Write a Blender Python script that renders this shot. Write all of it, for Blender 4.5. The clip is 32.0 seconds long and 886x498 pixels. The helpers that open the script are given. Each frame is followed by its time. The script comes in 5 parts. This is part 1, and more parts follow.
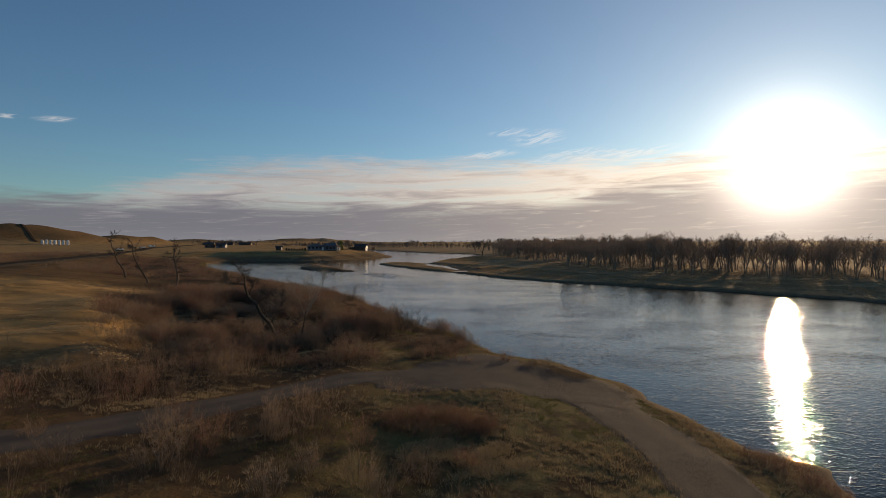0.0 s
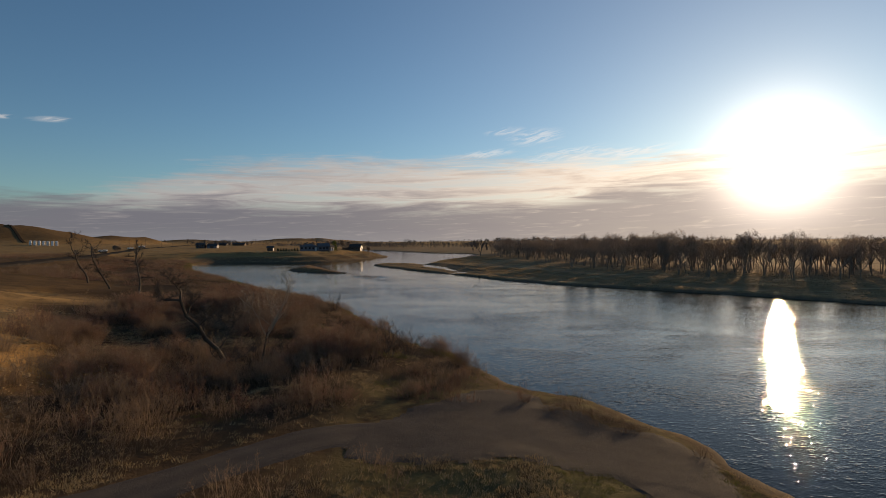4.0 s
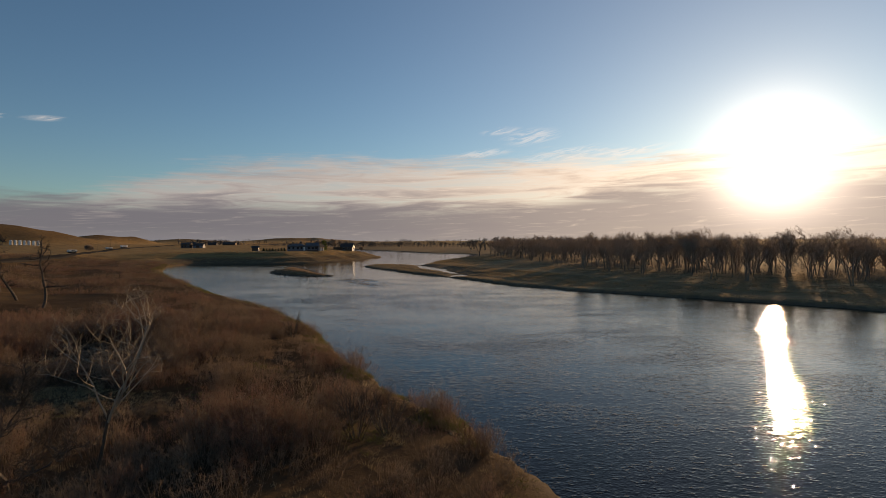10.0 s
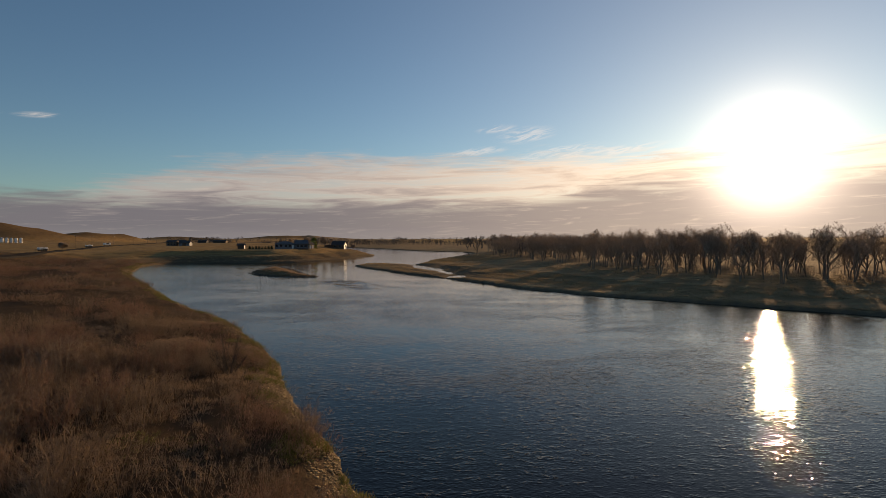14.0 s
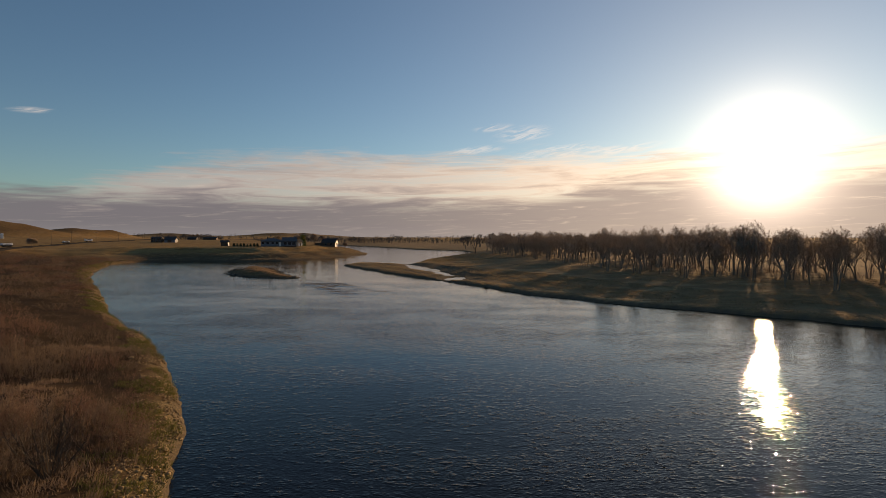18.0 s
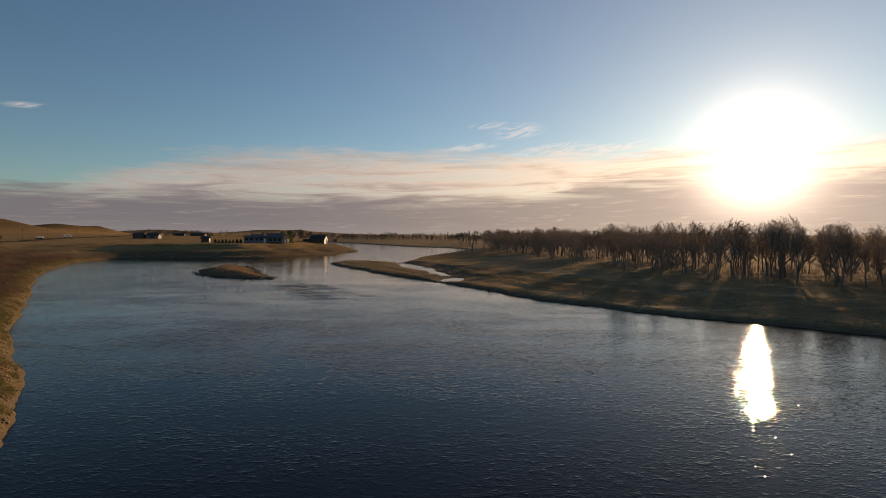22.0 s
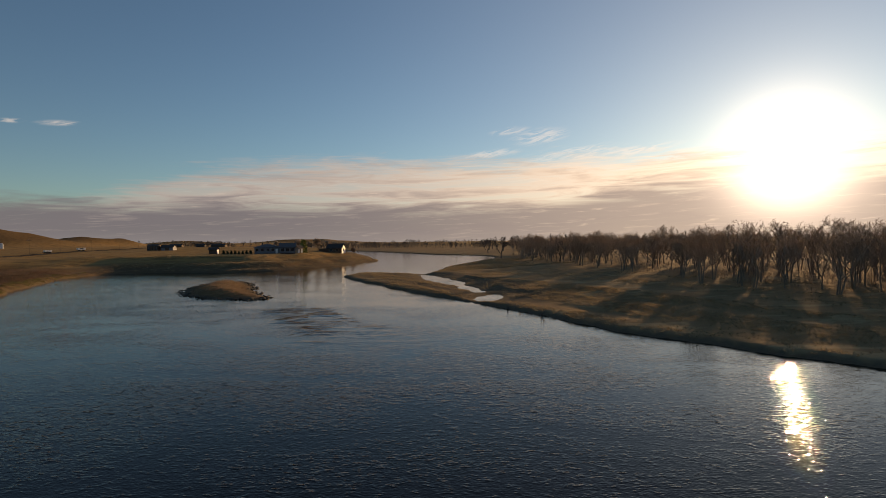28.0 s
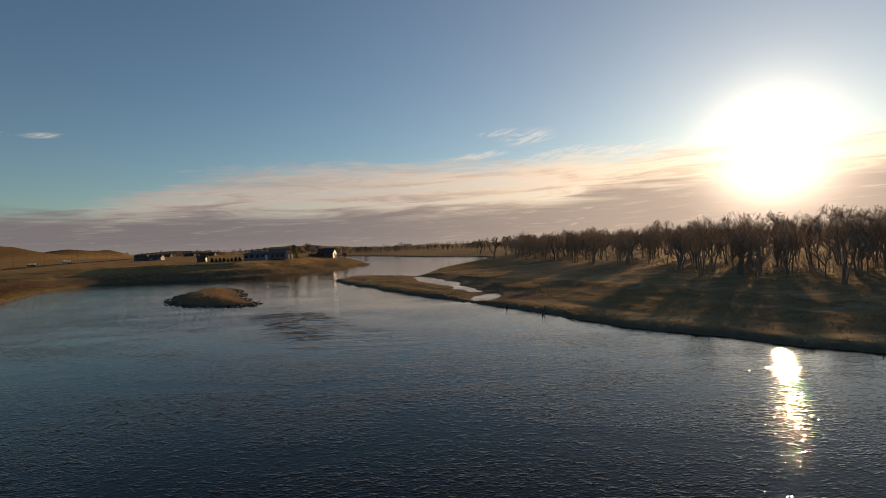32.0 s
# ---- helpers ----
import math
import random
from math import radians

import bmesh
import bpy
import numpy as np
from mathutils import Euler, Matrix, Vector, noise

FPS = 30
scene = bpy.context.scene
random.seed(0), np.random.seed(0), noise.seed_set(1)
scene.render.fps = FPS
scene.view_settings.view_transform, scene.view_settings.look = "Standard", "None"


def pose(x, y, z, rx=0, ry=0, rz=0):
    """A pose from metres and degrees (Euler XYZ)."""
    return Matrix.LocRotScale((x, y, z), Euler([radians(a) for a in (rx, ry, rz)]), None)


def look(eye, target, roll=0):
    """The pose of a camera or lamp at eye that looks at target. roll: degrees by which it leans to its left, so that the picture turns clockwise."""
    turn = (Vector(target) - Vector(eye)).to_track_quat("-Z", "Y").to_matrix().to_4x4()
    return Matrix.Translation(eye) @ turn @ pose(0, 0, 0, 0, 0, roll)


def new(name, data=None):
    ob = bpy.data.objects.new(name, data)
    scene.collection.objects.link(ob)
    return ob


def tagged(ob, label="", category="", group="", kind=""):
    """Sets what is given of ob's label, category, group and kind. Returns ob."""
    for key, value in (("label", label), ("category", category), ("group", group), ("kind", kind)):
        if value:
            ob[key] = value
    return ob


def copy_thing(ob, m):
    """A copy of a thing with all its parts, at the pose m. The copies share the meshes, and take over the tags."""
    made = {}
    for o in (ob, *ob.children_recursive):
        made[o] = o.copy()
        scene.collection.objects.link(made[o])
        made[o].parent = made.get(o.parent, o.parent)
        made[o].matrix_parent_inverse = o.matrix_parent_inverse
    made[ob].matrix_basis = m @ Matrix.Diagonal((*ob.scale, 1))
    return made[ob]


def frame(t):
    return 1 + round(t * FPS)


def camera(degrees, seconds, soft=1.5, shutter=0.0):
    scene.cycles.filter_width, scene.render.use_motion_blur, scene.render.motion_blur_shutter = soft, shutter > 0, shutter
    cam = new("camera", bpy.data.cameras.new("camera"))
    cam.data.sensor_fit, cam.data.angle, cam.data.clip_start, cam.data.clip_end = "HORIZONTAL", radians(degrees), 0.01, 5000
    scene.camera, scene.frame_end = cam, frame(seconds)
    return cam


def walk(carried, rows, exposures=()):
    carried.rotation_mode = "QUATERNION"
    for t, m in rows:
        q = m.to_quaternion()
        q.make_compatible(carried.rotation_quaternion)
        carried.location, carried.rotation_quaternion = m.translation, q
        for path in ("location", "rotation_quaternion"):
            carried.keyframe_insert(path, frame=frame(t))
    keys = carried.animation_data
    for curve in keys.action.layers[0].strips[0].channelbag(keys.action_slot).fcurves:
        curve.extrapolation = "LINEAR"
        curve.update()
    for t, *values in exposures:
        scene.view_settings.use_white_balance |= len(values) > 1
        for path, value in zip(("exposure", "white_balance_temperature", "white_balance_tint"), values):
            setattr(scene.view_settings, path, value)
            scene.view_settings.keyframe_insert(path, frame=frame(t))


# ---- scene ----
# the camera: a small drone that flies out over a river at a height of about twelve metres
cam = camera(80, 32.0, soft=0.75)
walk(cam, [
    (0.0, pose(0.00, 0.00, 12.00, 89.12, 0.13, 1.03)),
    (0.5, pose(-0.05, 1.34, 12.04, 89.12, 0.27, 0.96)),
    (1.0, pose(-0.07, 2.68, 12.08, 89.11, 0.48, 0.96)),
    (1.5, pose(-0.09, 4.06, 12.12, 89.11, 0.62, 0.91)),
    (2.0, pose(-0.10, 5.47, 12.13, 89.12, 0.29, 0.89)),
    (2.5, pose(-0.14, 6.92, 12.13, 89.10, 0.14, 0.86)),
    (3.0, pose(-0.15, 8.44, 12.14, 89.08, 0.19, 0.86)),
    (3.5, pose(-0.19, 10.00, 12.15, 89.05, 0.26, 0.79)),
    (5.5, pose(-0.44, 16.96, 12.24, 89.07, 0.49, 0.62)),
    (6.0, pose(-0.47, 18.59, 12.26, 89.08, 0.51, 0.65)),
    (6.5, pose(-0.54, 20.25, 12.28, 89.08, 0.48, 0.57)),
    (7.0, pose(-0.58, 21.94, 12.28, 89.08, 0.53, 0.55)),
    (7.5, pose(-0.65, 23.72, 12.26, 89.07, 0.49, 0.49)),
    (8.0, pose(-0.63, 25.53, 12.22, 89.09, 0.34, 0.50)),
    (8.5, pose(-0.64, 27.35, 12.17, 89.07, 0.59, 0.48)),
    (9.0, pose(-0.74, 29.21, 12.10, 89.04, 0.78, 0.37)),
    (9.5, pose(-0.84, 31.01, 12.00, 89.03, 0.59, 0.30)),
    (10.0, pose(-0.94, 32.74, 11.89, 89.02, 0.33, 0.30)),
    (10.5, pose(-1.04, 34.36, 11.76, 88.99, 0.27, 0.22)),
    (11.0, pose(-1.12, 36.10, 11.75, 88.96, 0.41, 0.18)),
    (11.5, pose(-1.15, 38.03, 11.86, 88.94, 0.35, 0.11)),
    (12.0, pose(-1.18, 40.01, 11.92, 88.92, 0.17, 0.08)),
    (12.5, pose(-1.26, 42.03, 11.92, 88.87, 0.11, 0.01)),
    (13.0, pose(-1.35, 44.13, 11.86, 88.83, -0.23, -0.08)),
    (13.5, pose(-1.31, 46.34, 11.80, 88.80, 0.23, -0.12)),
    (14.0, pose(-1.23, 48.62, 11.73, 88.79, 0.26, -0.18)),
    (14.5, pose(-1.15, 50.92, 11.67, 88.76, 0.34, -0.23)),
    (16.5, pose(-1.41, 59.58, 11.49, 88.63, -0.01, -0.42)),
    (17.0, pose(-1.41, 61.85, 11.47, 88.64, -0.02, -0.51)),
    (17.5, pose(-1.42, 64.09, 11.43, 88.64, -0.01, -0.56)),
    (18.0, pose(-1.45, 66.27, 11.37, 88.63, -0.10, -0.59)),
    (18.5, pose(-1.50, 68.41, 11.31, 88.58, -0.04, -0.70)),
    (19.0, pose(-1.56, 70.51, 11.23, 88.51, 0.42, -0.76)),
    (19.5, pose(-1.61, 72.63, 11.16, 88.44, 0.55, -0.90)),
    (20.0, pose(-1.67, 74.76, 11.08, 88.41, 0.34, -0.94)),
    (20.5, pose(-1.74, 76.88, 10.99, 88.36, 0.17, -1.05)),
    (21.0, pose(-1.80, 78.97, 10.91, 88.37, 0.25, -1.10)),
    (21.5, pose(-1.86, 81.03, 10.85, 88.37, -0.24, -1.18)),
    (22.0, pose(-1.69, 82.90, 10.89, 88.33, -0.26, -1.19)),
    (22.5, pose(-1.63, 84.78, 10.96, 88.24, -0.20, -1.24)),
    (23.0, pose(-1.67, 86.78, 11.03, 88.19, -0.82, -1.29)),
    (23.5, pose(-1.73, 88.87, 11.11, 88.16, -0.01, -1.34)),
    (24.0, pose(-1.80, 91.10, 11.15, 88.24, -0.34, -1.39)),
    (24.5, pose(-1.94, 93.48, 11.17, 88.38, 0.70, -0.29)),
    (26.5, pose(-2.29, 102.36, 11.05, 88.77, 0.82, 0.60)),
    (27.0, pose(-2.47, 104.47, 11.02, 88.90, -1.47, 0.76)),
    (27.5, pose(-2.71, 106.39, 10.97, 88.98, -0.31, 1.27)),
    (28.0, pose(-2.96, 107.93, 10.90, 89.08, 0.71, 1.31)),
    (28.5, pose(-3.17, 109.11, 10.81, 89.05, 0.75, 1.36)),
    (29.0, pose(-3.38, 110.01, 10.70, 89.08, 0.91, 1.46)),
    (29.5, pose(-3.57, 110.72, 10.56, 89.11, 1.18, 1.58)),
    (30.0, pose(-3.73, 111.24, 10.41, 89.17, 1.49, 1.66)),
    (30.5, pose(-3.82, 111.40, 10.29, 89.27, 1.98, 1.51)),
    (31.0, pose(-3.81, 111.31, 10.23, 89.30, 2.55, 0.93)),
    (31.5, pose(-3.71, 111.12, 10.19, 89.32, 2.57, 0.52)),
    (32.0, pose(-3.58, 110.89, 10.15, 89.37, 2.31, 0.36)),
], exposures=[(0.0, 0.18, 7350, 15), (8.0, 0.18, 7900, 18), (17.0, 0.18, 8400, 20), (24.0, 0.18, 8600, 21), (32.0, 0.18, 8900, 21)])

# ---- world and sun ----
SUN_AZ, SUN_EL = radians(31.9), radians(7.8)
SUN_DIR = Vector((math.sin(SUN_AZ) * math.cos(SUN_EL), math.cos(SUN_AZ) * math.cos(SUN_EL), math.sin(SUN_EL)))


class Nodes:
    """A short way to write node trees."""

    def __init__(self, tree):
        self.tree, self.nodes, self.links = tree, tree.nodes, tree.links

    def add(self, kind, inputs=None):
        n = self.nodes.new(kind)
        for k, v in (inputs or {}).items():
            if isinstance(v, bpy.types.NodeSocket):
                self.links.new(v, n.inputs[k])
            else:
                n.inputs[k].default_value = v
        return n

    def math(self, op, a, b=0.0, c=0.0, clamp=False):
        n = self.add("ShaderNodeMath", {0: a, 1: b, 2: c})
        n.operation, n.use_clamp = op, clamp
        return n.outputs[0]

    def vec(self, op, a, b=(0, 0, 0)):
        n = self.add("ShaderNodeVectorMath", {0: a, 1: b})
        n.operation = op
        return n.outputs["Value"] if op in ("DOT_PRODUCT", "LENGTH") else n.outputs[0]

    def ramp(self, v, a, b, lo=0.0, hi=1.0, smooth=True):
        flip = a > b
        n = self.add("ShaderNodeMapRange", {0: v, 1: b if flip else a, 2: a if flip else b, 3: hi if flip else lo, 4: lo if flip else hi})
        n.interpolation_type = "SMOOTHSTEP" if smooth else "LINEAR"
        return n.outputs[0]

    def mix(self, f, a, b, mode="MIX"):
        n = self.add("ShaderNodeMix")
        n.data_type, n.blend_type = "RGBA", mode
        for i, v in ((0, f), (6, a), (7, b)):
            if isinstance(v, bpy.types.NodeSocket):
                self.links.new(v, n.inputs[i])
            else:
                n.inputs[i].default_value = v if i == 0 else (*v[:3], 1)
        return n.outputs[2]

    def noise(self, vec, scale, detail=3.0, rough=0.55, distort=0.0):
        return self.add("ShaderNodeTexNoise", {"Vector": vec, "Scale": scale, "Detail": detail, "Roughness": rough,
                                               "Distortion": distort}).outputs[0]

    def scaled(self, vec, s):
        return self.vec("MULTIPLY", vec, s)


def make_world():
    w = bpy.data.worlds.new("evening_sky")
    scene.world = w
    w.use_nodes = True
    k = Nodes(w.node_tree)
    k.nodes.clear()
    d = k.add("ShaderNodeTexCoord").outputs["Generated"]
    sky = k.add("ShaderNodeTexSky")
    sky.sky_type, sky.sun_disc, sky.sun_elevation, sky.sun_rotation = "NISHITA", False, SUN_EL, SUN_AZ
    sky.altitude, sky.air_density, sky.dust_density, sky.ozone_density = 700.0, 1.0, 0.35, 3.0
    base = k.scaled(sky.outputs[0], (0.081, 0.102, 0.110))
    sep = k.add("ShaderNodeSeparateXYZ", {0: d})
    near_sun = k.math("MAXIMUM", k.vec("DOT_PRODUCT", d, tuple(SUN_DIR)), 0.0)
    # azimuth from north towards east and height above the horizon, in degrees
    az = k.math("MULTIPLY", k.math("ARCTAN2", sep.outputs[0], sep.outputs[1]), 57.2958)
    el = k.math("MULTIPLY", k.math("ARCSINE", sep.outputs[2]), 57.2958)

    def streaks(wide, tall, detail, tilt=0.0, distort=0.6, seed=0.0):
        """Noise drawn out along the horizon: lengths and thickness in degrees."""
        v = k.math("SUBTRACT", el, k.math("MULTIPLY", az, tilt)) if tilt else el
        p = k.add("ShaderNodeCombineXYZ", {0: k.math("DIVIDE", az, wide), 1: k.math("DIVIDE", v, tall), 2: seed}).outputs[0]
        return k.noise(p, 1.0, detail, 0.58, distort)

    broad = streaks(16.0, 2.6, 5, 0.0, 0.5, 1.0)
    bars = streaks(9.0, 0.8, 6, 0.012, 0.7, 4.0)
    fibre = streaks(4.0, 0.32, 5, 0.03, 0.9, 9.0)
    warm = k.math("POWER", near_sun, 6.0)
    # a thin pale sheet: its ragged upper edge sinks towards the west
    top = k.math("SUBTRACT", 8.9, k.math("ADD", k.ramp(az, -22.0, -42.0, 0.0, 4.6), k.ramp(az, -8.0, -30.0, 0.0, 1.2)))
    edge = k.math("ADD", k.math("SUBTRACT", el, top), k.math("ADD", k.math("MULTIPLY", k.math("SUBTRACT", broad, 0.5), 5.0), k.math("MULTIPLY", k.math("SUBTRACT", fibre, 0.5), 3.2)))
    sheet = k.math("MULTIPLY", k.ramp(edge, 0.7, -2.2), k.ramp(bars, 0.30, 0.62, 0.62, 1.0))
    cream = k.mix(warm, (0.36, 0.365, 0.385), (0.92, 0.80, 0.66))
    cream = k.mix(k.ramp(bars, 0.42, 0.68, 0.0, 0.5), cream, k.mix(warm, (0.205, 0.225, 0.275), (0.36, 0.34, 0.335)))
    cream = k.mix(k.ramp(fibre, 0.52, 0.72, 0.0, 0.42), cream, k.mix(warm, (0.52, 0.50, 0.49), (1.0, 0.90, 0.76)))
    # the grey bank along the horizon, higher and streakier below the sun
    lift = k.math("ADD", k.ramp(az, 8.0, 22.0, 0.0, 1.7), k.math("MULTIPLY", k.math("SUBTRACT", bars, 0.5), 4.2))
    low = k.ramp(k.math("SUBTRACT", el, lift), 5.0, 2.6)
    grey = k.mix(warm, (0.132, 0.146, 0.186), (0.29, 0.27, 0.27))
    grey = k.mix(k.ramp(fibre, 0.52, 0.78, 0.0, 0.28), grey, cream)
    grey = k.mix(k.ramp(el, 1.6, 0.0, 0.0, 0.45), grey, k.mix(warm, (0.20, 0.22, 0.26), (0.31, 0.29, 0.28)))
    col = k.mix(sheet, base, cream)
    col = k.mix(k.math("MULTIPLY", low, 0.95), col, grey)
    # small torn wisps above the sheet
    torn = streaks(2.6, 0.42, 6, 0.22, 1.2, 2.0)
    near_wisp = 0.0
    for a, e, wide, tall in ((12.5, 8.9, 6.0, 0.9), (9.2, 10.8, 3.6, 1.0), (6.0, 11.5, 2.4, 0.5), (4.0, 9.2, 3.6, 0.55), (19.0, 8.9, 5.0, 0.6),
                             (-37.2, 10.6, 1.9, 0.30), (-40.5, 10.4, 1.2, 0.25)):
        q = k.add("ShaderNodeCombineXYZ", {0: k.math("DIVIDE", k.math("SUBTRACT", az, a), wide), 1: k.math("DIVIDE", k.math("SUBTRACT", k.math("SUBTRACT", el, k.math("MULTIPLY", k.math("SUBTRACT", az, a), 0.09)), e), tall), 2: 0.0}).outputs[0]
        near_wisp = k.math("MAXIMUM", near_wisp, k.ramp(k.vec("LENGTH", q), 1.1, 0.15))
    wisps = k.math("MULTIPLY", k.ramp(torn, 0.40, 0.64), near_wisp)
    col = k.mix(k.math("MULTIPLY", wisps, 0.38), col, (0.80, 0.79, 0.78))
    # the bright haze round a low sun, widened in the sky to imitate lens glare, and dark shreds of cloud beside it
    halo = k.math("ADD", k.math("MULTIPLY", k.math("POWER", near_sun, 330.0), k.math("MULTIPLY_ADD", low, 1.5, 0.8)),
                  k.math("ADD", k.math("MULTIPLY", k.math("POWER", near_sun, 36.0), 0.07), k.math("MULTIPLY", k.math("POWER", near_sun, 6.0), 0.09)))
    glow = k.vec("SCALE", (1.0, 0.915, 0.82))
    k.links.new(halo, glow.node.inputs["Scale"])
    total = k.vec("ADD", col, glow)
    bg = k.add("ShaderNodeBackground", {"Color": total, "Strength": 1.0})
    k.add("ShaderNodeOutputWorld", {0: bg.outputs[0]})


make_world()
sun = new("sun", bpy.data.lights.new("sun", "SUN"))
sun.data.energy, sun.data.angle, sun.data.color = 4.3, radians(0.7), (1.0, 0.73, 0.43)
sun.matrix_world = look(SUN_DIR * 100, (0, 0, 0))
scene.view_settings.exposure = 0.0

# ---- the plan: shores, heights ----
def vnoise(x, y, scale, seed=0):
    """Smooth value noise in 0..1 on arrays."""
    x, y = np.asarray(x, float) / scale + 1000.5, np.asarray(y, float) / scale + 1000.5
    i, j = np.floor(x).astype(np.int64), np.floor(y).astype(np.int64)
    u, v = x - i, y - j
    u, v = u * u * (3 - 2 * u), v * v * (3 - 2 * v)

    def h(a, b):
        n = (a * 374761393 + b * 668265263 + seed * 974634777) & 0xFFFFFFFF
        n = ((n ^ (n >> 13)) * 1274126177) & 0xFFFFFFFF
        return ((n ^ (n >> 16)) & 0xFFFF) / 65535.0
    return (h(i, j) * (1 - u) + h(i + 1, j) * u) * (1 - v) + (h(i, j + 1) * (1 - u) + h(i + 1, j + 1) * u) * v


def step(a, b, x):
    t = np.clip((np.asarray(x, float) - a) / (b - a), 0, 1)
    return t * t * (3 - 2 * t)


def curved(points, n=4):
    """A smooth line through points, as an array."""
    p = np.array(points, float)
    out = []
    for i in range(len(p) - 1):
        a, b, c, d = p[max(i - 1, 0)], p[i], p[i + 1], p[min(i + 2, len(p) - 1)]
        for s in range(n):
            t = s / n
            out.append(0.5 * (2 * b + (c - a) * t + (2 * a - 5 * b + 4 * c - d) * t * t + (3 * b - a - 3 * c + d) * t ** 3))
    out.append(p[-1])
    return np.array(out)


def seg_distance(x, y, line):
    """Distance from points to an open line."""
    x, y = np.asarray(x, float).ravel(), np.asarray(y, float).ravel()
    best = np.full(x.shape, 1e18)
    for (ax, ay), (bx, by) in zip(line[:-1], line[1:]):
        dx, dy = bx - ax, by - ay
        t = np.clip(((x - ax) * dx + (y - ay) * dy) / (dx * dx + dy * dy + 1e-12), 0, 1)
        best = np.minimum(best, (x - ax - t * dx) ** 2 + (y - ay - t * dy) ** 2)
    return np.sqrt(best)


def inside(x, y, poly):
    x, y = np.asarray(x, float).ravel(), np.asarray(y, float).ravel()
    odd = np.zeros(x.shape, bool)
    for (ax, ay), (bx, by) in zip(poly, np.roll(poly, -1, axis=0)):
        if ay == by:
            continue
        odd ^= ((ay > y) != (by > y)) & (x < (bx - ax) * (y - ay) / (by - ay) + ax)
    return odd


def signed(x, y, line, rest):
    """Positive on the land whose shore is line and whose outer corners are rest."""
    d = seg_distance(x, y, line)
    return np.where(inside(x, y, np.vstack([line, rest])), d, -d)


SHORE_NEAR = [(200, -300), (80, -60), (45, -20), (30, 0), (22, 15), (19, 25), (20, 28), (17, 30), (16, 33), (15.5, 37), (14.5, 42), (13, 47),
              (11, 50.5), (7, 53), (4.5, 56.5), (3, 61), (-0.6, 67.6), (-3.9, 71.4), (-7.6, 78.3), (-12.3, 87.2), (-15.7, 95.7), (-22.5, 107.9), (-30.9, 121),
              (-39.8, 131.2), (-46.9, 140.2), (-62, 162), (-85, 195), (-97, 212), (-112, 238), (-120, 256), (-128, 272), (-130, 290),
              (-124, 301), (-103, 303), (-84, 301), (-68, 315), (-58, 338), (-51, 365), (-46, 403), (-53, 430), (-64, 480),
              (-90, 560), (-140, 660), (-225, 785), (-330, 905), (-425, 1150), (-560, 1600), (-1200, 4000), (-6000, 9000)]
SHORE_FAR = [(400, -300), (200, -100), (150, 0), (120, 50), (100, 82), (81, 103), (70, 117), (61, 126), (50.5, 136), (42, 142.5), (33, 150.8),
             (24.6, 158.8), (18.2, 167), (12.6, 176), (9.6, 182), (4, 193), (0, 200), (-8, 212), (-15, 225), (-25, 243), (-37, 270),
             (-34, 284), (-21, 281), (-14, 279), (-10, 289), (-6, 322), (-1, 342), (9, 378), (18, 410), (22, 445), (14, 482),
             (-20, 522), (-61, 613), (-118, 719), (-200, 820), (-295, 915), (-382, 1150), (-515, 1600), (-1140, 4000), (-5900, 9000)]
ISLAND = [(-59, 216), (-65, 226), (-69, 240), (-68, 251), (-62, 253), (-54, 240), (-47, 224), (-39, 209), (-45, 208), (-53, 211), (-59, 216)]
POOL = [(-13, 274), (-8.5, 259), (-4, 243), (-0.5, 229), (2, 219)]
POND = [(2.2, 203), (3.6, 207), (4.4, 212)]
FIELD = [(-25, 37), (-31, 50), (-44, 66), (-57, 77), (-75, 86), (-110, 98), (-220, 130), (-220, -20), (-100, 13), (-60, 23.5), (-40, 29.5), (-29, 33)]
ROAD = [(-90, 0), (-45, 13.5), (-28, 17.5), (-20, 22.9), (-18.3, 25), (-16.5, 27.5), (-13.7, 31.5), (-10.8, 35.5), (-7, 39.6), (-2.5, 41.8), (1.8, 43), (6, 41.5), (9.5, 36.5), (11.2, 31), (11.6, 25), (11, 17), (8.5, 6), (2, -15)]
HIGHWAY = [(120, -420), (-20, -120), (-78, 40), (-110, 130), (-150, 208), (-190, 303), (-232, 390), (-290, 510), (-400, 815), (-700, 1500), (-1800, 3900)]
near_line, far_line, road_line, highway_line = curved(SHORE_NEAR), curved(SHORE_FAR), curved(ROAD), curved(HIGHWAY)
pool_line, pond_line = curved(POOL), curved(POND)
island_line, field_line = curved(ISLAND), curved(FIELD + FIELD[:1])
FOREST_EDGE = curved([(165, 70), (130, 115), (112, 138), (96, 152), (80, 166), (67, 184), (57, 205), (50, 222), (47, 245), (45, 275), (40, 310), (34, 350), (30, 390), (34, 440), (40, 480)])


def land(x, y):
    """Shore distances at points: near bank, far bank, island; positive on land."""
    x, y = np.asarray(x, float).ravel(), np.asarray(y, float).ravel()
    wob = (vnoise(x, y, 5.0, 3) - 0.5) * 1.6 + (vnoise(x, y, 1.7, 4) - 0.5) * 0.7
    near = signed(x, y, near_line, [(-6000, -6000), (200, -6000)]) + wob * (1 - 0.55 * step(66, 80, y) * step(230, 190, y))
    far = signed(x, y, far_line, [(-6000, 9000), (9000, 9000), (9000, -6000), (400, -6000)]) + wob
    d = seg_distance(x, y, island_line)
    isle = np.where(inside(x, y, island_line), d, -d) + wob * 0.9
    pools = np.minimum(seg_distance(x, y, pool_line) - 2.4 * np.clip(1.25 - np.abs(y - 250) / 30, 0.25, 1.0), seg_distance(x, y, pond_line) - 1.7) + wob * 1.7
    return near, far, isle, pools


